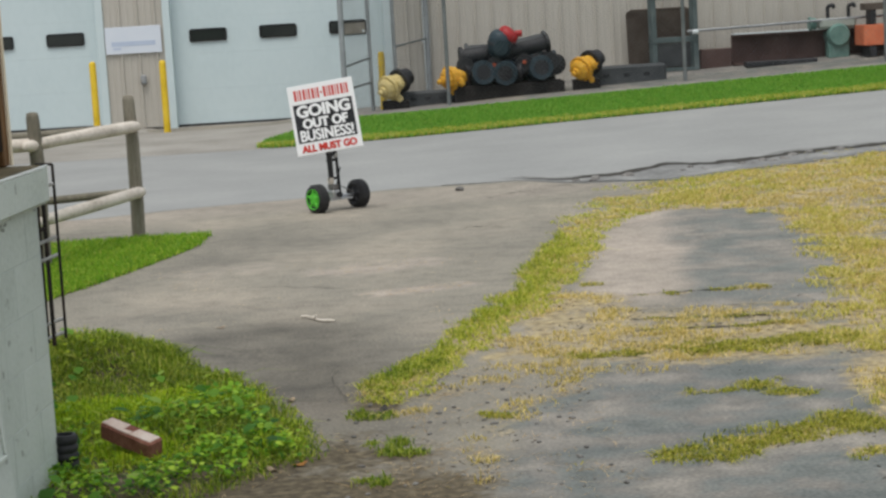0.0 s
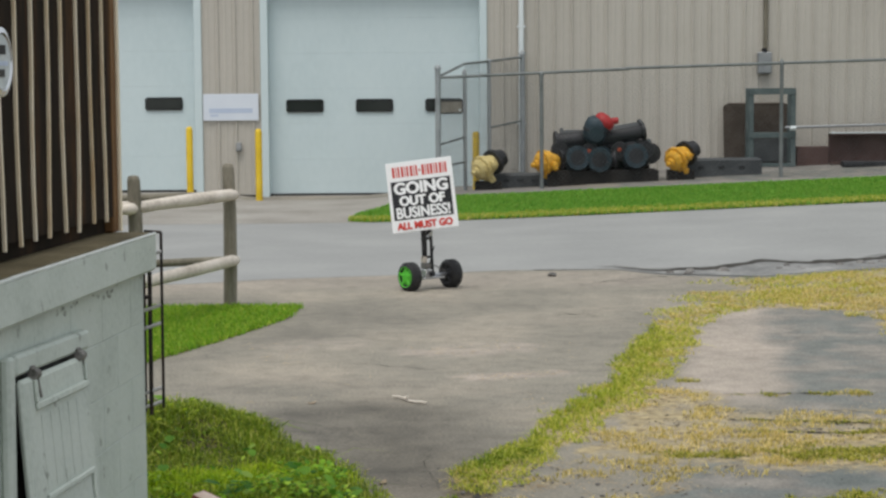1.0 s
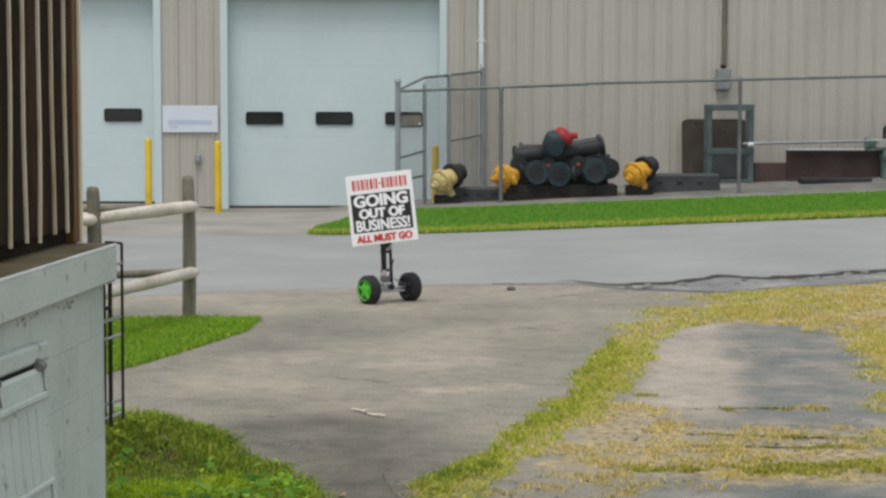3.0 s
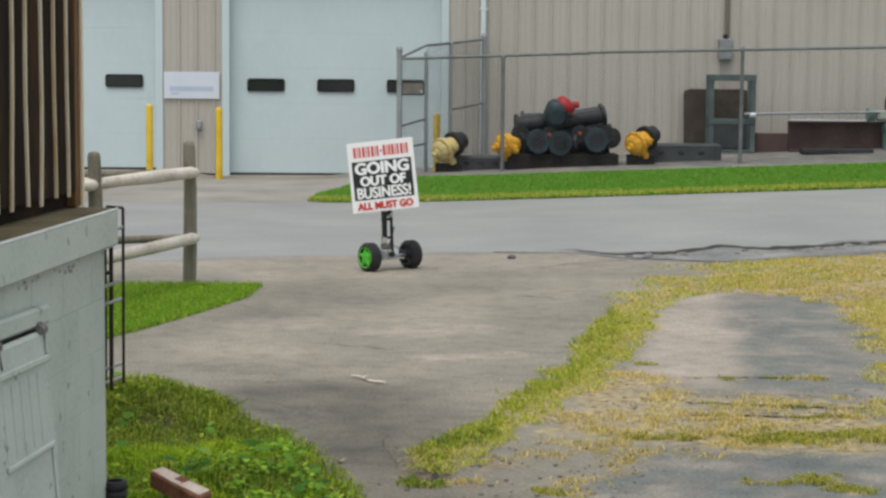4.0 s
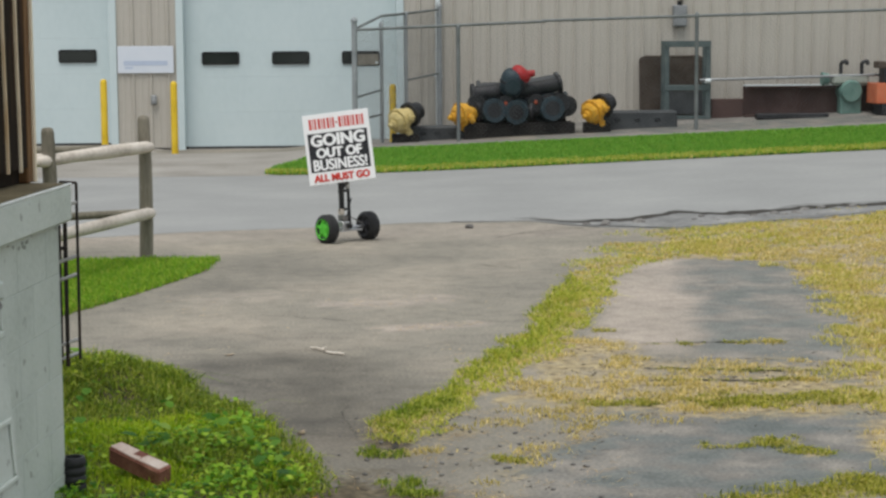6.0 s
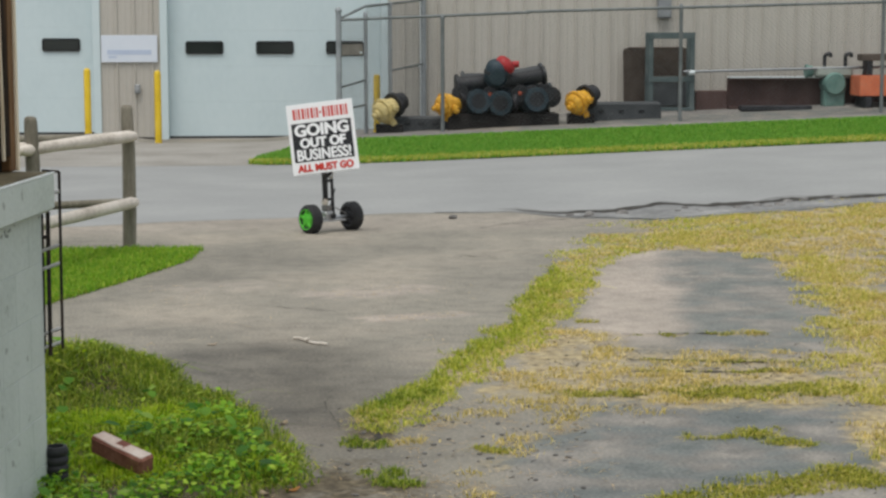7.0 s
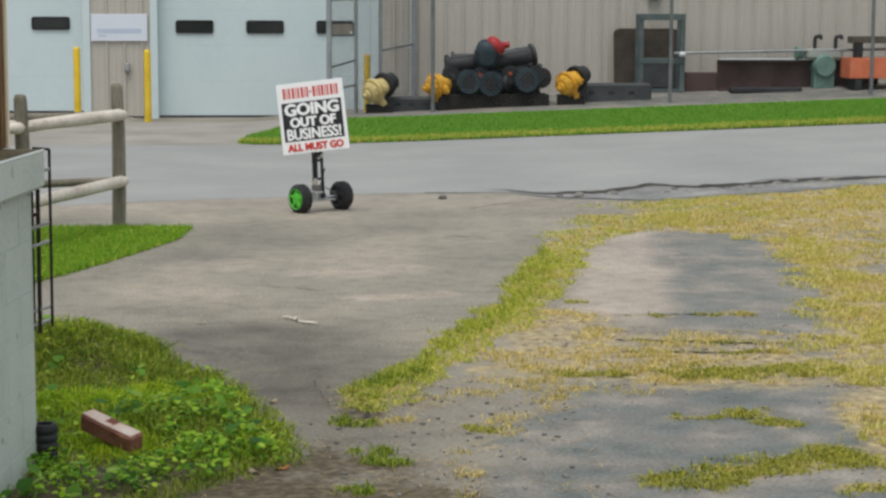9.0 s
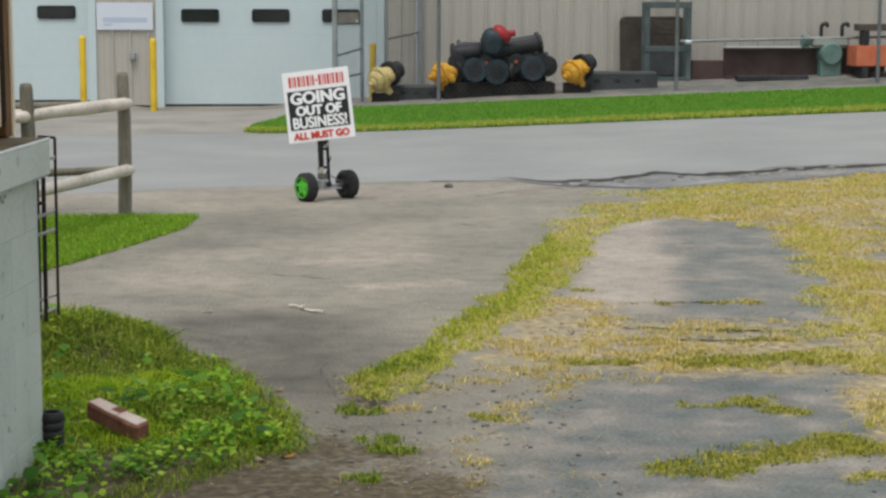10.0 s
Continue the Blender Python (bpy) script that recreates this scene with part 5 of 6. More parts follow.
# ---- sheet, rack, pipe, channel, pump and crates by the wall ----
rg = float(lie(6.3, 32.4))
sheet_leaning = thing("rusty_sheet", pose(5.6, 32.72, rg - 0.01, -8, 0, 0) @ Matrix.Diagonal((0.95, 1, 0.94, 1)), "brown rusted steel sheet leaning on the wall", "metal sheet")
bm = bmesh.new()
rim = [(0, 0), (1.25, 0)] + [(1.15 + 0.1 * math.cos(radians(a)), 1.1 + 0.1 * math.sin(radians(a))) for a in range(0, 91, 15)] + [(0.09 - 0.09 * math.sin(radians(a)), 1.11 + 0.09 * math.cos(radians(a))) for a in range(0, 91, 15)]
front = bm.faces.new([bm.verts.new((x, -0.012, z)) for x, z in rim])
bmesh.ops.solidify(bm, geom=[front], thickness=0.024)
part("sheet", bm, M_RUSTY, sheet_leaning)
part("rolled_edge", rod(bmesh.new(), (0.1, -0.006, 1.2), (1.14, -0.006, 1.2), 0.02, n=8), M_RUSTY, sheet_leaning)
rack = thing("steel_rack", pose(5.94, 32.25, rg), "grey-green welded steel rack standing by the wall", "rack")
for x in (0.045, 0.775):
    for y in (0.0, 0.26):
        part("upright", boxed((x - 0.045, y - 0.03, 0), (x + 0.045, y + 0.03, 1.36), 0.006), M_RACK, rack)
for z, h in ((1.27, 0.11), (0.52, 0.09), (0.02, 0.06)):
    for y in (-0.034, 0.294):
        part("crossbar", boxed((0.0, y - 0.012, z), (0.82, y + 0.012, z + h), 0.004), M_RACK, rack)
part("back_plate", boxed((0.09, 0.245, 0.1), (0.73, 0.2545, 0.5), 0.0), M_SLATE, rack, "dark slate back plate")
long_pipe = thing("long_pipe", pose(0, 0, 0), "thin grey steel pipe resting across rack and pump", "pipe")
smooth(part("pipe", rod(bmesh.new(), (6.55, 32.14, 1.13), (11.6, 32.05, 1.24), 0.024, n=10), M_GALV, long_pipe))
part("coupling", rod(bmesh.new(), (6.64, 32.139, 1.115), (6.74, 32.137, 1.118), 0.04, n=12), M_WHITE, long_pipe)
channel = thing("steel_channel", pose(7.37, 32.3, float(lie(8, 32.3))), "long maroon primed steel channel beside the wall", "steel beam")
part("web", boxed((0, 0.1, 0.02), (2.9, 0.12, 0.52), 0.003), M_MAROON, channel)
part("flange", boxed((0, -0.1, 0.5), (2.9, 0.099, 0.53), 0.003), M_MAROON, channel)
part("flange", boxed((0, -0.1, 0.0), (2.9, 0.099, 0.03), 0.003), M_MAROON, channel)
# Pale strip added for the sky sheen along the channel's top.
part("sheen_strip", boxed((0, -0.1, 0.531), (2.9, 0.099, 0.555), 0.003), M_WHITE, channel, "pale strip for the sky sheen on the top edge")
beam = thing("dark_beam", pose(6.8, 32.42, float(lie(7, 32.4))), "dark maroon beam lying at the wall foot", "steel beam")
part("bar", boxed((0, -0.1, 0.0), (0.56, 0.1, 0.34), 0.01), M_MAROON, beam)
low = thing("iron_tray", pose(7.5, 31.95, float(lie(8, 32))), "low black iron tray on the gravel", "tray")
part("tray", boxed((0, -0.12, 0.0), (1.25, 0.12, 0.09), 0.015), M_TAR, low)
pg = float(lie(9.2, 32.1))
pump = thing("green_pump", pose(9.17, 32.2, pg), "pale green cast pump with two bent black pipes", "pump")
smooth(part("casing", lathe(bmesh.new(), [(0.17, -0.2), (0.2, -0.15), (0.2, 0.15), (0.17, 0.2)], 22, pose(0.03, 0, 0.4, 90, 0, 0)), M_PUMP, pump))
part("top_block", boxed((-0.3, -0.13, 0.52), (0.36, 0.13, 0.7), 0.04), M_PUMPTOP, pump, "pale worn upper casing")
smooth(part("side_port", lathe(bmesh.new(), [(0.1, 0), (0.1, 0.08), (0.12, 0.082), (0.12, 0.12)], 16, pose(-0.34, 0, 0.62, 0, -90, 0)), M_PUMP, pump))
part("pedestal", boxed((-0.15, -0.12, 0.0), (0.22, 0.12, 0.3), 0.02), M_PUMP, pump)
for x in (-0.12, 0.25):
    bm = rod(bmesh.new(), (x, 0, 0.7), (x, 0, 0.9), 0.032, n=10)
    rod(bm, (x, 0, 0.9), (x + 0.1, 0, 0.93), 0.034, n=10)
    rod(bm, (x + 0.1, 0, 0.94), (x + 0.11, 0, 0.86), 0.032, n=10)
    part("bent_pipe", bm, M_TAR, pump)
cg = float(lie(9.9, 31.9))
crate = thing("orange_crate", pose(9.5, 31.85, cg), "faded orange steel crate with low sides", "crate")
part("side", boxed((0, -0.3, 0.2), (1.3, -0.27, 0.55), 0.008), M_ORANGE, crate)
part("side", boxed((0, 0.27, 0.2), (1.3, 0.3, 0.55), 0.008), M_ORANGE, crate)
part("end", boxed((0, -0.269, 0.2), (0.03, 0.269, 0.55), 0.006), M_ORANGE, crate)
part("end", boxed((1.27, -0.269, 0.2), (1.3, 0.269, 0.55), 0.006), M_ORANGE, crate)
part("floor", boxed((0.031, -0.269, 0.2), (1.269, 0.269, 0.22)), M_ORANGE, crate)
for x in (0.1, 1.1):
    part("foot", boxed((x, -0.28, 0.0), (x + 0.12, 0.28, 0.2), 0.008), M_TAR, crate)
plank = thing("rusty_plank", pose(9.58, 31.9, cg + 0.56), "brown board laid across the crate on spacers", "board")
part("board", boxed((0, -0.15, 0.24), (1.4, 0.15, 0.36), 0.01), M_RUSTY, plank)
for x in (0.1, 1.1):
    part("spacer", boxed((x, -0.14, -0.01), (x + 0.1, 0.14, 0.239), 0.006), M_TAR, plank)

# ---- loose things on the ground ----
M_BRICK = material("red_brick", [(0.11, 0.04, 0.03), (0.22, 0.085, 0.06), (0.36, 0.17, 0.12)], scale=9, fine=80, rough=0.9, bump=0.4)
M_PALEBRICK = material("worn_brick_face", [(0.5, 0.36, 0.29), (0.62, 0.5, 0.43), (0.72, 0.63, 0.56)], scale=9, fine=80, rough=0.9, bump=0.4)


def cored_brick(m):
    ob = thing("brick", m, "old red cored brick lying tilted in weeds", "brick")
    bm = bmesh.new()
    w, l, h = 0.078, 0.3, 0.078
    box(bm, (-w / 2, -l / 2, 0), (w / 2, l / 2, h), 0.008)
    for v in bm.verts:
        v.co += Vector((1, 1, 1)) * 0.004 * noise.noise(v.co * 30)
    part("block", bm, M_BRICK, ob)
    top_face = bmesh.new()
    for y0, y1 in ((-l / 2 + 0.008, -0.02), (0.03, l / 2 - 0.008)):
        box(top_face, (-w / 2 + 0.008, y0, h - 0.004), (w / 2 - 0.008, y1, h + 0.003), 0.002)
    box(top_face, (-w / 2 + 0.008, -0.0195, h - 0.004), (-0.012, 0.0295, h + 0.003))
    for v in top_face.verts:
        v.co += Vector((1, 1, 0)) * 0.009 * noise.noise(v.co * 25)
    part("worn_face", top_face, M_PALEBRICK, ob)


cored_brick(pose(-0.76, 7.70, 0.052, 13, -10, 48))
M_PIPE = material("black_drain_pipe", [(0.015, 0.015, 0.017), (0.03, 0.03, 0.032)], scale=8, fine=60, rough=0.6)
drain = thing("drain_pipe", HOUSE @ pose(-0.03, 0.02, 0), "short black drain pipe end at the house corner", "pipe")
prof = [(0.045, -0.1)]
for i in range(7):
    prof += [(0.045, -0.08 + i * 0.035), (0.052, -0.07 + i * 0.035), (0.052, -0.055 + i * 0.035)]
smooth(part("pipe", lathe(bmesh.new(), prof + [(0.045, 0.17), (0.035, 0.17), (0.035, 0.1)], 16), M_PIPE, drain))


def stick(name, a, b, r, mat, label):
    bm = bmesh.new()
    a, b = Vector(a), Vector(b)
    pts = [a.lerp(b, t) + Vector((0, 0.02 * math.sin(t * 7), 0.004 * math.sin(t * 9))) for t in np.linspace(0, 1, 7)]
    for p, q in zip(pts, pts[1:]):
        rod(bm, p, q, r, r * 0.9, 7)
    tagged(part(name, bm, mat), label, "stick")


stick("stick", (-0.07, 11.06, 0.012), (0.13, 10.8, 0.012), 0.008, M_RAIL, "pale bleached stick lying on the driveway")
stick("twig", (0.0, 11.0, 0.01), (0.02, 10.93, 0.03), 0.006, M_RAIL, "pale twig beside the stick on asphalt")

M_STONE = material("grey_stone", [(0.1, 0.095, 0.09), (0.17, 0.16, 0.15), (0.26, 0.25, 0.235)], scale=14, fine=60, rough=0.9, bump=0.4, island=0.3)
rng = random.Random(11)
stone_meshes = []
for k in range(5):
    bm = bmesh.new()
    bmesh.ops.create_icosphere(bm, subdivisions=2, radius=1)
    for v in bm.verts:
        v.co *= 1 + 0.35 * noise.noise(v.co * 1.3 + Vector((k * 5, 0, 0)))
        v.co.z *= 0.6
    me = bpy.data.meshes.new("stone")
    bm.to_mesh(me)
    bm.free()
    me.materials.append(M_STONE)
    stone_meshes.append(me)


def stone(x, y, r, label="grey stone chip lying on the asphalt"):
    ob = new("stone", stone_meshes[rng.randrange(5)])
    ob.matrix_world = pose(x, y, float(lie(x, y)) + r * 0.35, 0, 0, rng.uniform(0, 360)) @ Matrix.Diagonal((r, r * 0.8, r * 0.8, 1))
    tagged(ob, label, "stone", "loose stones")


stone(1.44, 18.2, 0.05, "dark broken piece of asphalt at the road edge")
for _ in range(90):
    x = rng.uniform(0.05, 1.2)
    y = rng.uniform(6.7, 9.0)
    stone(x, y, rng.uniform(0.005, 0.015))
for _ in range(8):
    x = rng.uniform(3.6, 6.5)
    stone(x, 18.12 + rng.uniform(-0.2, 0.12), rng.uniform(0.02, 0.05), "broken lump of asphalt along the road edge")
for _ in range(22):
    x = rng.choice((rng.uniform(2.45, 3.3), rng.uniform(3.7, 5.6)))
    stone(x, float(crack_line(x)) - rng.uniform(0.02, 0.3), rng.uniform(0.025, 0.06), "broken lump of asphalt along the road crack")


# ---- grass and weeds ----
def scatter(seed, x0, x1, y0, y1, per_m2, density):
    r = np.random.default_rng(seed)
    n = int((x1 - x0) * (y1 - y0) * per_m2)
    x, y = r.uniform(x0, x1, n), r.uniform(y0, y1, n)
    keep = r.random(n) < density(x, y)
    return r, x[keep], y[keep]


def tufted(seed, x0, x1, y0, y1, per_m2, density, count, spread):
    """Blades gathered in separate tufts of uneven size."""
    r, cx, cy = scatter(seed, x0, x1, y0, y1, per_m2, density)
    size = r.uniform(0.4, 1.5, len(cx))
    k = np.maximum(3, r.poisson(count * size))
    reach = np.repeat(spread * size, k)
    return r, np.repeat(cx, k) + r.normal(0, 1, k.sum()) * reach * 1.3, np.repeat(cy, k) + r.normal(0, 1, k.sum()) * reach


def blades(name, got, height, width, lean, mat, label, lift=0.0, scale_by=None, flat=0.0):
    """Single grass blades: each one a bent, tapering strip."""
    r, x, y = got
    n = len(x)
    z = lie(x, y) + lift
    h = height * r.uniform(0.45, 1.25, n)
    if scale_by is not None:
        h = h * scale_by(x, y)
    a, b = r.uniform(0, 2 * np.pi, n), r.uniform(0, 2 * np.pi, n)
    le = np.maximum(np.abs(r.normal(0, lean, n)), flat)
    w = width * r.uniform(0.6, 1.4, n)
    px, py = np.cos(a) * w / 2, np.sin(a) * w / 2
    dx, dy = np.cos(b) * le * h, np.sin(b) * le * h
    v = np.empty((n, 5, 3), np.float32)
    v[:, 0] = np.stack([x - px, y - py, z - 0.01], -1)
    v[:, 1] = np.stack([x + px, y + py, z - 0.01], -1)
    v[:, 2] = np.stack([x + px * 0.8 + dx * 0.35, y + py * 0.8 + dy * 0.35, z + h * (0.6 if flat == 0 else 0.08)], -1)
    v[:, 3] = np.stack([x - px * 0.8 + dx * 0.35, y - py * 0.8 + dy * 0.35, z + h * (0.6 if flat == 0 else 0.08)], -1)
    v[:, 4] = np.stack([x + dx, y + dy, z + h * np.maximum(0.25 if flat == 0 else 0.06, 1 - 0.5 * le)], -1)
    k = np.arange(n)[:, None] * 5
    tris = np.concatenate([k + [0, 1, 2], k + [0, 2, 3], k + [3, 2, 4]], 1).reshape(-1, 3)
    me = bpy.data.meshes.new(name)
    me.vertices.add(n * 5)
    me.vertices.foreach_set("co", v.ravel())
    me.loops.add(tris.size)
    me.loops.foreach_set("vertex_index", tris.ravel().astype(np.int32))
    me.polygons.add(len(tris))
    me.polygons.foreach_set("loop_start", np.arange(len(tris), dtype=np.int32) * 3)
    me.update(calc_edges=True)
    me.validate()
    me.materials.append(mat)
    return tagged(new(name, me), label, "grass", kind="stuff")


def leaves(name, got, height, size, mat, label):
    """Small broad leaves held at odd angles over the ground."""
    r, x, y = got
    n = len(x)
    z = lie(x, y) + height * r.uniform(0.1, 1.0, n)
    s = size * r.uniform(0.5, 1.4, n)
    az, tilt = r.uniform(0, 2 * np.pi, n), r.normal(0.35, 0.3, n)
    u = np.stack([np.cos(az) * np.cos(tilt), np.sin(az) * np.cos(tilt), np.sin(tilt)], -1)
    w = np.stack([-np.sin(az), np.cos(az), 0 * az], -1)
    c = np.stack([x, y, z], -1)
    shape = [(-0.5, 0.0, 0), (-0.2, 0.38, 0.06), (0.25, 0.36, 0.05), (0.55, 0.0, -0.08), (0.25, -0.36, 0.05), (-0.2, -0.38, 0.06)]
    v = np.stack([c + s[:, None] * (p * u + q * w) + np.array([0, 0, 1]) * (s * e)[:, None] for p, q, e in shape], 1).astype(np.float32)
    k = np.arange(n)[:, None] * 6
    tris = np.concatenate([k + [0, 1, 5], k + [1, 2, 5], k + [2, 4, 5], k + [2, 3, 4]], 1).reshape(-1, 3)
    me = bpy.data.meshes.new(name)
    me.from_pydata(v.reshape(-1, 3).tolist(), [], tris.tolist())
    me.materials.append(mat)
    return tagged(new(name, me), label, "weeds", kind="stuff")


B_LAWN = blade_material("lawn_green", [(0.1, 0.26, 0.028), (0.155, 0.39, 0.044), (0.2, 0.45, 0.055), (0.34, 0.49, 0.08)])
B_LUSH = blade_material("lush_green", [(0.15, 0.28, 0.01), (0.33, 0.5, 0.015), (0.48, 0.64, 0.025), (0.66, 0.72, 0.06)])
B_EDGE = blade_material("yellow_green", [(0.27, 0.33, 0.03), (0.46, 0.51, 0.06), (0.62, 0.6, 0.11), (0.72, 0.62, 0.22)])
B_DRY = blade_material("straw_yellow", [(0.34, 0.28, 0.06), (0.6, 0.49, 0.14), (0.74, 0.6, 0.23), (0.82, 0.67, 0.34)])
B_STRIP = blade_material("strip_green", [(0.16, 0.22, 0.02), (0.33, 0.41, 0.035), (0.5, 0.53, 0.06), (0.68, 0.62, 0.15)])
B_VERGE = blade_material("verge_green", [(0.12, 0.27, 0.02), (0.2, 0.4, 0.025), (0.28, 0.48, 0.03), (0.46, 0.52, 0.08)])
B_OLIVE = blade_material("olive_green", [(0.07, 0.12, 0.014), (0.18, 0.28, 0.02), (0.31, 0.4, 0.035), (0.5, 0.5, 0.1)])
B_JOINT = blade_material("joint_green", [(0.09, 0.11, 0.015), (0.28, 0.32, 0.03), (0.48, 0.47, 0.06), (0.66, 0.56, 0.15)])
B_WEED = blade_material("weed_green", [(0.05, 0.15, 0.015), (0.15, 0.35, 0.02), (0.31, 0.55, 0.03), (0.55, 0.72, 0.08)])
B_DEEP = blade_material("deep_green_leaf", [(0.035, 0.11, 0.015), (0.09, 0.24, 0.025), (0.18, 0.37, 0.035), (0.4, 0.54, 0.1)])
B_FIELD = blade_material("field_yellow_green", [(0.35, 0.36, 0.05), (0.55, 0.51, 0.1), (0.7, 0.62, 0.18), (0.78, 0.66, 0.3)])
B_FLECK = blade_material("dark_soil_and_shadow", [(0.03, 0.024, 0.016), (0.07, 0.052, 0.034), (0.13, 0.1, 0.065)])
B_LITTER = blade_material("straw_litter", [(0.42, 0.29, 0.14), (0.6, 0.45, 0.24), (0.7, 0.56, 0.36)])


def lawn_density(x, y):
    return lawn_shape(x, y) * (0.8 + 0.2 * hills(x, y, 0.4, 2))


def rim_density(x, y):
    return lawn_shape(x, y) * (1 - step(0.1, 0.8, y - 25.75 - 0.25 * hills(x, y, 0.6, 3)))


blades("lawn_grass", scatter(1, -1, 13, 25.7, 29.6, 3200, lawn_density), 0.045, 0.012, 0.9, B_LAWN, "bright green mown grass along the wire fence", 0.02)
blades("lawn_rim_grass", scatter(2, -1, 13, 25.7, 26.5, 2200, rim_density), 0.06, 0.012, 0.6, B_EDGE, "yellowed grass along the road edge", 0.02)
blades("verge_grass", scatter(3, -3.2, -0.7, 11.5, 16.1, 7000, fence_verge), 0.06, 0.008, 1.0, B_VERGE, "green grass round the split-rail posts")


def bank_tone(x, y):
    """Light in grass colour: 1 on the lit bank, 0 where dull and thin."""
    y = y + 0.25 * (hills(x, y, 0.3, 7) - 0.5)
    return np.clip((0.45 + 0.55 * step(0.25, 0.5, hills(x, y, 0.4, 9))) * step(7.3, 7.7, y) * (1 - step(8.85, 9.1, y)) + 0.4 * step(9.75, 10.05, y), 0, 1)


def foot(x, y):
    """Foot of the hump: grass thinned to dark earth for its shaded slope."""
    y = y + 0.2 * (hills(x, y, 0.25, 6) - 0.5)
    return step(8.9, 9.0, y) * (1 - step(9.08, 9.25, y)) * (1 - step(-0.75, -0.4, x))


blades("mound_grass", scatter(4, -2.0, 0.15, 5.6, 11.2, 7500, lambda x, y: mound(x, y) * bank_tone(x, y) * step(7.0, 7.5, y + 0.3 * hills(x, y, 0.3, 11)) * step(0.25, 0.6, hills(x, y, 0.12, 10))), 0.07, 0.007, 1.5, B_LUSH, "tangled grass in the bright, lit tone of the bank beside the house", scale_by=lambda x, y: 0.4 + 0.9 * hills(x, y, 0.2, 14))
blades("dull_mound_grass", scatter(42, -2.0, 0.15, 5.6, 11.2, 8000, lambda x, y: mound(x, y) * (1 - 0.8 * bank_tone(x, y)) * (0.06 + 0.94 * step(7.2, 8.0, y)) * (1 - 0.45 * foot(x, y)) * (0.4 + 0.6 * step(0.15, 0.5, hills(x, y, 0.14, 16)))), 0.075, 0.007, 1.5, B_OLIVE, "olive grass in the dull, shaded tone of the bank beside the house", scale_by=lambda x, y: 0.4 + 0.9 * hills(x, y, 0.2, 15))
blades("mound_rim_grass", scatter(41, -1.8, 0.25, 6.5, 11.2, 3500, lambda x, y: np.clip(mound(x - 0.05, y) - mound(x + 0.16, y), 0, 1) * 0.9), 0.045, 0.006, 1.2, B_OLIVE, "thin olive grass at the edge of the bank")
leaves("broadleaf_weeds", scatter(5, -2.0, 0.1, 5.8, 9.4, 3200, lambda x, y: mound(x + 0.05, y) * step(0.46, 0.68, hills(x, y, 0.13, 12) * 0.65 + 0.4 * hills(x, y, 0.45, 13)) * (0.25 + 0.75 * np.maximum(step(-0.75, -0.4, x), 1 - step(7.4, 7.7, y))) * (0.3 + 0.7 * step(6.9, 7.3, y)) * (0.06 + 0.94 * (1 - step(8.2, 8.7, y - 0.5 * step(-0.7, -0.3, x)))) * (np.hypot(x + 0.72, y - 7.6) > 0.24)), 0.085, 0.027, B_WEED, "leafy green weeds on the bank beside the brick")
leaves("large_leaf_weeds", scatter(55, -1.6, 0.05, 6.6, 9.9, 420, lambda x, y: mound(x + 0.08, y) * step(0.52, 0.64, hills(x, y, 0.22, 17) * 0.6 + 0.4 * hills(x, y, 0.08, 18)) * (0.2 + 0.8 * (1 - step(8.6, 9.0, y))) * (np.hypot(x + 0.72, y - 7.6) > 0.26)), 0.1, 0.062, B_DEEP, "large dark green weed leaves beside the brick")

leaves("bright_sprig", scatter(56, -1.4, -0.9, 9.3, 9.9, 900, lambda x, y: near_line(x, y, (-1.22, 9.55), (-1.1, 9.58), 0.05)), 0.12, 0.028, B_LUSH, "bright yellow-green sprig on the grassy hump")


def edge_density(x, y):
    """Clumped, with gaps of soil between; thinning out to the right."""
    clump = hills(x, y, 0.1, 21) * 0.45 + hills(x, y, 0.33, 22) * 0.45 + 0.45 * verge_edge(x, y)
    return (verge_edge(x, y) > 0.02) * on_drive(x, y) * (1 - 0.8 * near_line(x, y, (2.4, 16.95), (3.0, 16.6), 0.3)) * step(0.48, 0.8, clump) * (1 - 0.7 * step(13.4, 14.8, y)) * (1 - 0.6 * step(3.0, 4.5, x))


def green_share(x, y):
    return step(0.3, 0.6, hills(x, y, 0.3, 23) * 0.55 + 0.5 * (1 - step(12.5, 15.0, y)) - 0.9 * step(0.0, 0.16, x - np.interp(y, [8.6, 9.75, 10.8, 11.9, 13.6], [0.31, 0.72, 1.14, 1.48, 1.9])))


def on_drive(x, y):
    """Off the road, but for the turf that has crept over its edge."""
    return (y < road_edge(x) + 0.04) | ((x > 4.9) & (y > 18.35) & (y < 18.8) & (hills(x, y, 0.3, 91) > 0.4))


def dry_density(x, y):
    rag = hills(x, y, 0.12, 31) * 0.5 + hills(x, y, 0.4, 32) * 0.5
    both = np.maximum(dry_field(x, y), verge_edge(x, y) * 0.7)
    fine = hills(x, y, 0.05, 33)
    far = step(10, 15, y)
    flecks = step(0.45, 0.6, hills(x, y, 0.09, 35) * 0.5 + hills(x, y * 0.7, 0.28, 36) * 0.6 - 0.03 + 0.1 * step(3.0, 3.8, x))
    return step(0.5, 0.95, both * 0.7 + rag * 0.5 + 0.25 * fine - 0.2 + 0.15 * far) * (both > 0.03) * on_drive(x, y) * flecks * (1 - 0.4 * step(12.5, 14.5, y) * step(2.6, 3.2, x))


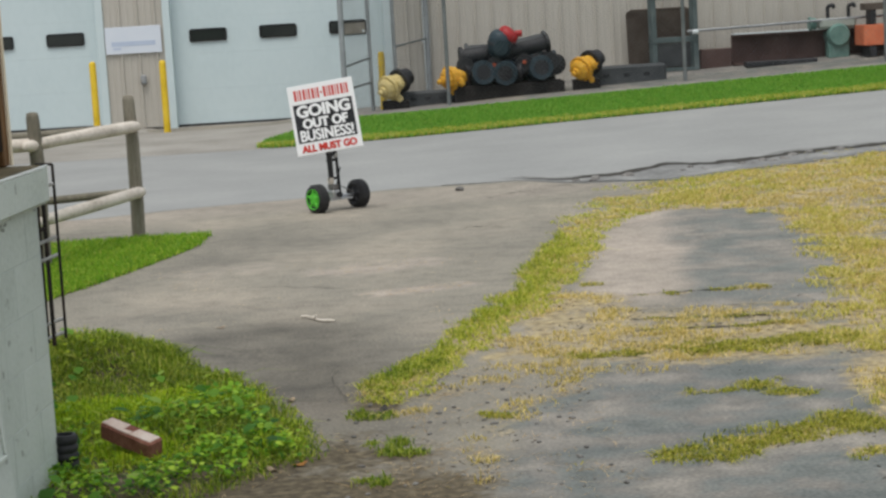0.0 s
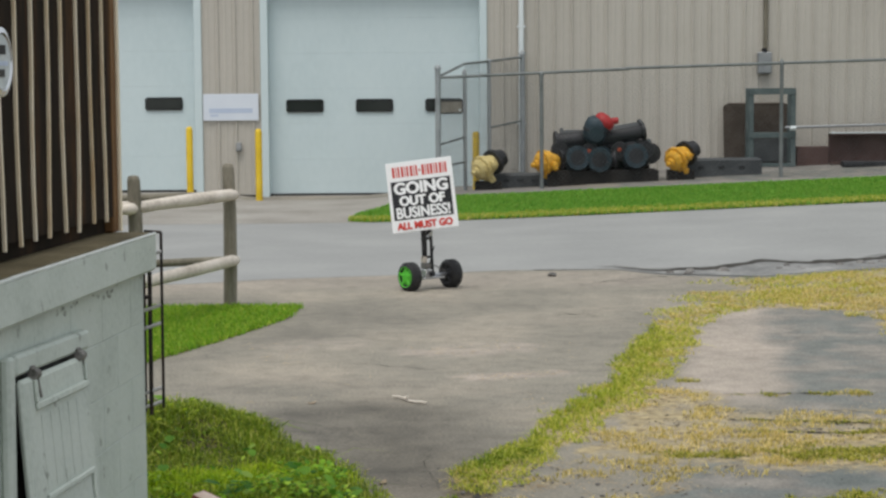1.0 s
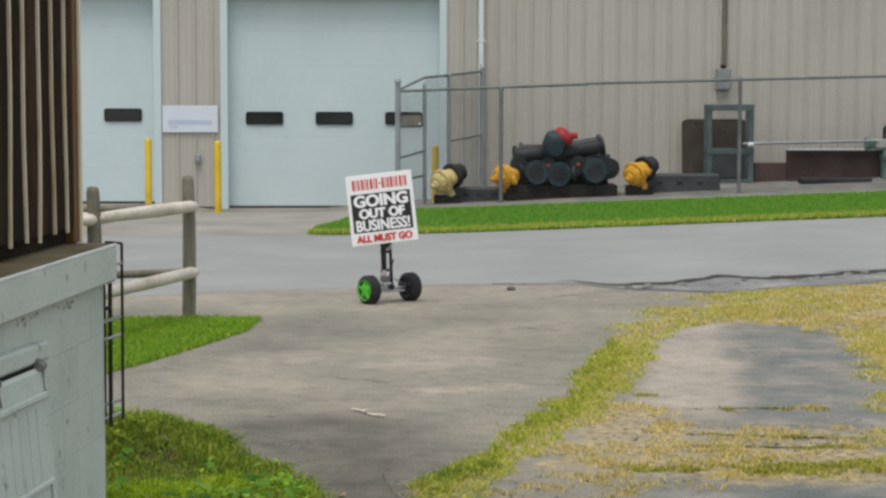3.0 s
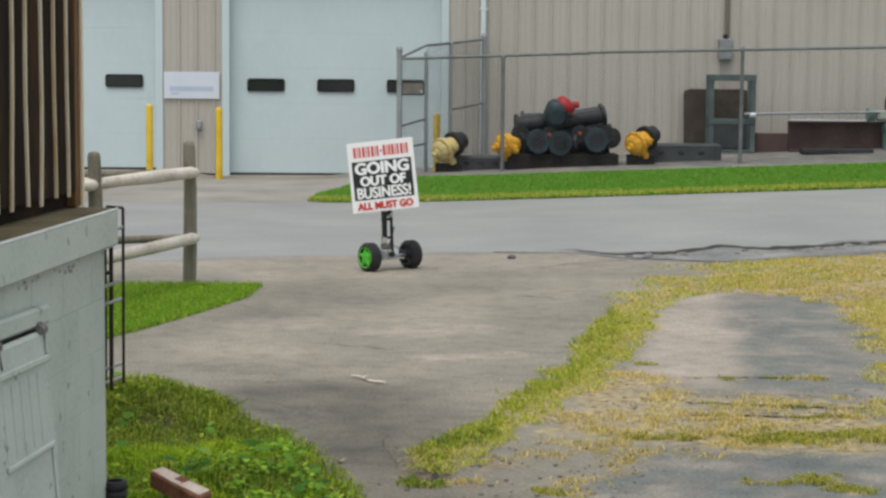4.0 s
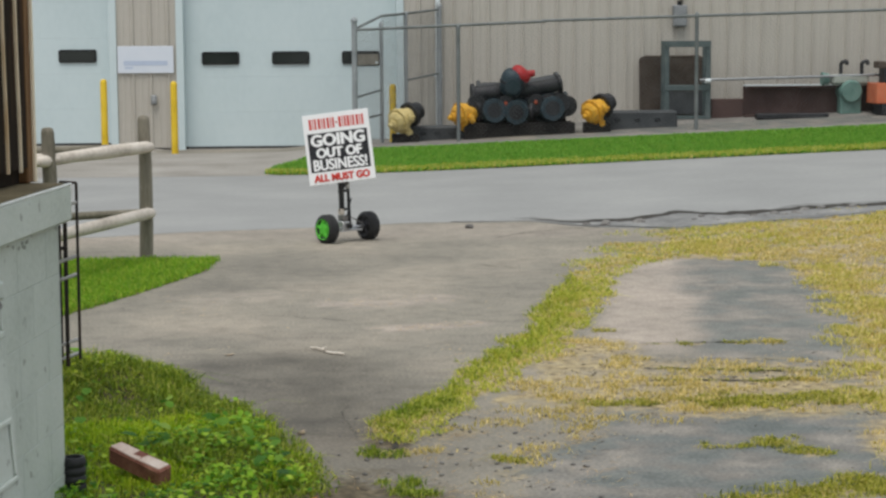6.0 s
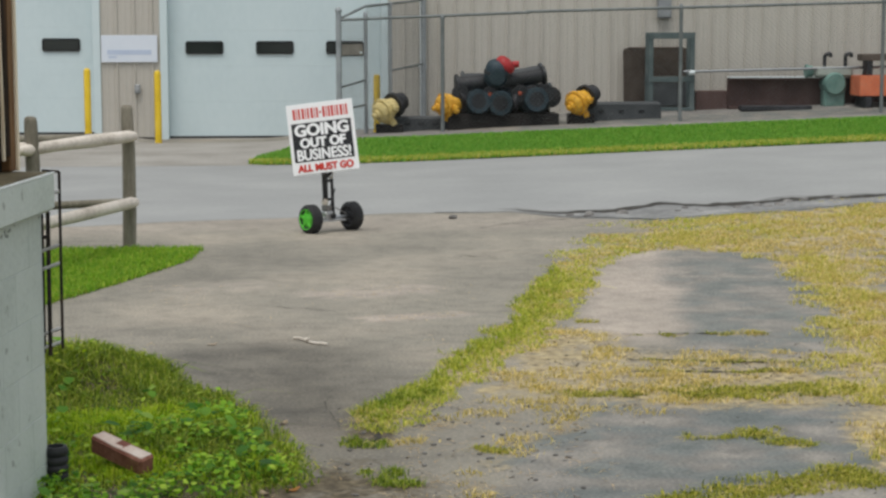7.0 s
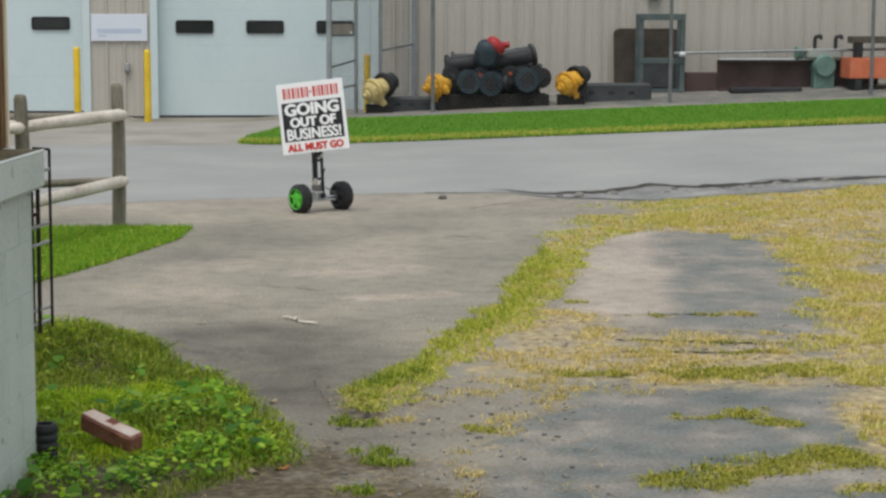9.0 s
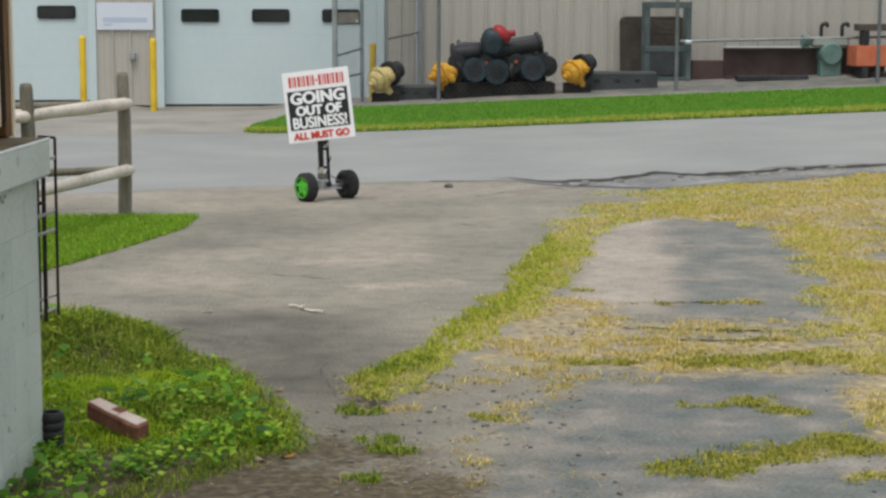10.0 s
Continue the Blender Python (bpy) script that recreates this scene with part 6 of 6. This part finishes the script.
def field_green(x, y):
    """Living tufts along the rim of the dry growth and in patches over it."""
    inner = x + 0.3 * (hills(x, y, 0.4, 94) - 0.5) - field_rim(y)
    belt = step(-0.1, 0.1, inner) * (1 - step(0.35, 0.6, inner)) * step(8.6, 9.2, y)
    patches = step(0.0, 0.3, inner) * step(0.45, 0.65, hills(x * 1.4, y * 0.6, 0.55, 51)) * (1 - 0.5 * step(12.5, 14.5, y))
    return np.maximum(belt, 0.8 * patches) * step(0.3, 0.6, hills(x, y, 0.16, 52)) * on_drive(x, y)


def joint_density(x, y):
    d = 0 * x
    for a, b, h in JOINTS + CLUMPS:
        d = np.maximum(d, near_line(x + 0.2 * (hills(x, y, 0.1, 39) - 0.5), y + 0.16 * (hills(x, y, 0.13, 42) - 0.5), a, b, h * (0.2 + 0.9 * hills(x, y * 0, 0.17, 43))))
    return d * step(0.3, 0.6, hills(x, y, 0.07, 41) * 0.6 + hills(x, y, 0.2, 40) * 0.5)


def clump_density(x, y):
    d = 0 * x
    for a, b, h in BIG_CLUMP:
        d = np.maximum(d, near_line(x + 0.1 * (hills(x, y, 0.1, 54) - 0.5), y + 0.1 * (hills(x, y, 0.1, 56) - 0.5), a, b, h))
    return d * step(0.2, 0.5, hills(x, y, 0.06, 57) * 0.5 + hills(x, y, 0.15, 58) * 0.5)


def tuft_density(x, y):
    d = 0 * x
    for a, b, h in GREENS:
        d = np.maximum(d, near_line(x + 0.06 * (hills(x, y, 0.05, 44) - 0.5), y, a, b, h * 1.1))
    return d * step(0.1, 0.4, hills(x, y, 0.04, 45))


blades("edge_grass", scatter(6, 0.1, 9.2, 8.2, 19.0, 5200, lambda x, y: edge_density(x, y) * green_share(x, y)), 0.05, 0.007, 1.5, B_STRIP, "yellow-green grass strip along the driveway edge", scale_by=lambda x, y: 0.35 + 1.0 * hills(x, y, 0.18, 47))
blades("pale_edge_grass", scatter(61, 0.1, 9.2, 8.2, 19.0, 3600, lambda x, y: edge_density(x, y) * (1 - 0.85 * green_share(x, y))), 0.035, 0.008, 1.8, B_EDGE, "pale yellow grass along the driveway edge", scale_by=lambda x, y: 0.35 + 1.0 * hills(x, y, 0.18, 49))
blades("dry_grass", tufted(7, 0.1, 9.2, 6.2, 18.6, 170, dry_density, 22, 0.032), 0.034, 0.0065, 1.6, B_DRY, "straw-coloured dry grass over broken asphalt")
blades("dry_straw", scatter(72, 0.1, 9.2, 6.2, 18.6, 1900, lambda x, y: 0.6 * dry_density(x, y)), 0.026, 0.006, 2.2, B_DRY, "loose dry straw over broken asphalt", flat=1.4)
blades("field_grass", tufted(71, 2.1, 9.2, 6.2, 18.4, 120, field_green, 24, 0.034), 0.042, 0.008, 1.5, B_FIELD, "patchy yellow-green grass in the dry growth")
blades("joint_grass", scatter(8, 0.25, 2.9, 6.7, 11.8, 14000, joint_density), 0.024, 0.005, 2.4, B_JOINT, "low grass growing in the asphalt cracks", scale_by=lambda x, y: 0.4 + hills(x, y, 0.11, 46))
blades("clump_grass", tufted(81, 1.3, 2.8, 6.8, 9.5, 420, clump_density, 22, 0.028), 0.034, 0.006, 1.7, B_JOINT, "thick tussocks of dull grass in broken asphalt", scale_by=lambda x, y: 0.35 + hills(x, y, 0.09, 53))
blades("green_tufts", scatter(9, 0.15, 0.7, 6.8, 9.5, 15000, tuft_density), 0.045, 0.006, 1.3, B_OLIVE, "small green grass tufts in broken asphalt", scale_by=lambda x, y: 0.3 + hills(x, y, 0.06, 48))
blades("straw_litter", scatter(10, -1.2, 1.3, 10.6, 13.6, 900, lambda x, y: 0.6 * near_line(x, y, (0.42, 11.85), (0.95, 12.0), 0.09) + 0.25 * near_line(x, y, (0.2, 13.0), (0.7, 13.2), 0.2) + 0.05 * step(0.6, 0.8, hills(x, y, 0.4, 61))), 0.03, 0.008, 2.5, B_LITTER, "scattered straw bits on the driveway", flat=2.0)
blades("dead_thatch", scatter(12, -1.2, 1.3, 6.0, 9.2, 2600, lambda x, y: (0.12 * mound(x - 0.15, y) + 0.2 * step(0.0, 0.3, x) * (1 - step(7.4, 8.4, y)) + 0.5 * dry_field(x, y)) * step(0.45, 0.7, hills(x, y, 0.13, 71))), 0.035, 0.005, 2.0, B_LITTER, "dead straw thatch on bare soil", flat=1.6)

blades("brown_thatch", scatter(73, 0.2, 6.5, 6.4, 15.5, 1500, lambda x, y: 0.55 * dry_field(x, y) * step(0.45, 0.65, hills(x, y, 0.13, 95)) * on_drive(x, y)), 0.028, 0.007, 2.2, B_LITTER, "dead brown thatch between the dry tufts", flat=1.5)
# Dark flecks: crumbs of soil plus the small shadows at the tufts' rims.
blades("soil_shadow_flecks", scatter(74, 0.2, 5.0, 6.4, 14.0, 2000, lambda x, y: np.maximum(0.5 * dry_field(x, y), 0.45 * verge_edge(x, y)) * step(0.54, 0.7, hills(x, y, 0.07, 96) * 0.6 + 0.4 * hills(x, y, 0.25, 97))), 0.016, 0.014, 1.8, B_FLECK, "dark flecks of soil and painted shadow among the weeds", flat=1.2)


def dry_leaf(x, y, turn, mat, label):
    bm = bmesh.new()
    ring = [bm.verts.new((0.045 * math.cos(t) * (1 + 0.25 * math.cos(2 * t)), 0.025 * math.sin(t), 0.012 * math.cos(2 * t) + 0.012)) for t in np.linspace(0, 2 * math.pi, 11)[:-1]]
    mid = bm.verts.new((0, 0, 0.006))
    for p, q in zip(ring, ring[1:] + ring[:1]):
        bm.faces.new((mid, p, q))
    bmesh.ops.solidify(bm, geom=bm.faces[:], thickness=0.001)
    ob = part("dry_leaf", bm, mat)
    ob.matrix_world = pose(x, y, float(lie(x, y)) + 0.004, 0, 0, turn) @ Matrix.Diagonal((0.7, 0.7, 0.5, 1))
    tagged(ob, label, "leaf", "fallen leaves")


M_LEAF = material("orange_dry_leaf", [(0.5, 0.22, 0.05), (0.62, 0.34, 0.1)], scale=20, fine=90, rough=0.7)
M_LEAFPALE = material("pale_dry_leaf", [(0.5, 0.38, 0.26), (0.6, 0.5, 0.38)], scale=20, fine=90, rough=0.7)
dry_leaf(-0.05, 7.35, 30, M_LEAF, "orange dry leaf beside the weeds")
dry_leaf(-0.16, 7.3, 120, M_LEAFPALE, "pale dry leaf beside the weeds")
dry_leaf(-0.1, 8.62, 70, M_LEAFPALE, "pale dry leaf on the driveway")
dry_leaf(-0.55, 10.9, 20, M_LEAFPALE, "pale dry leaf on the driveway")
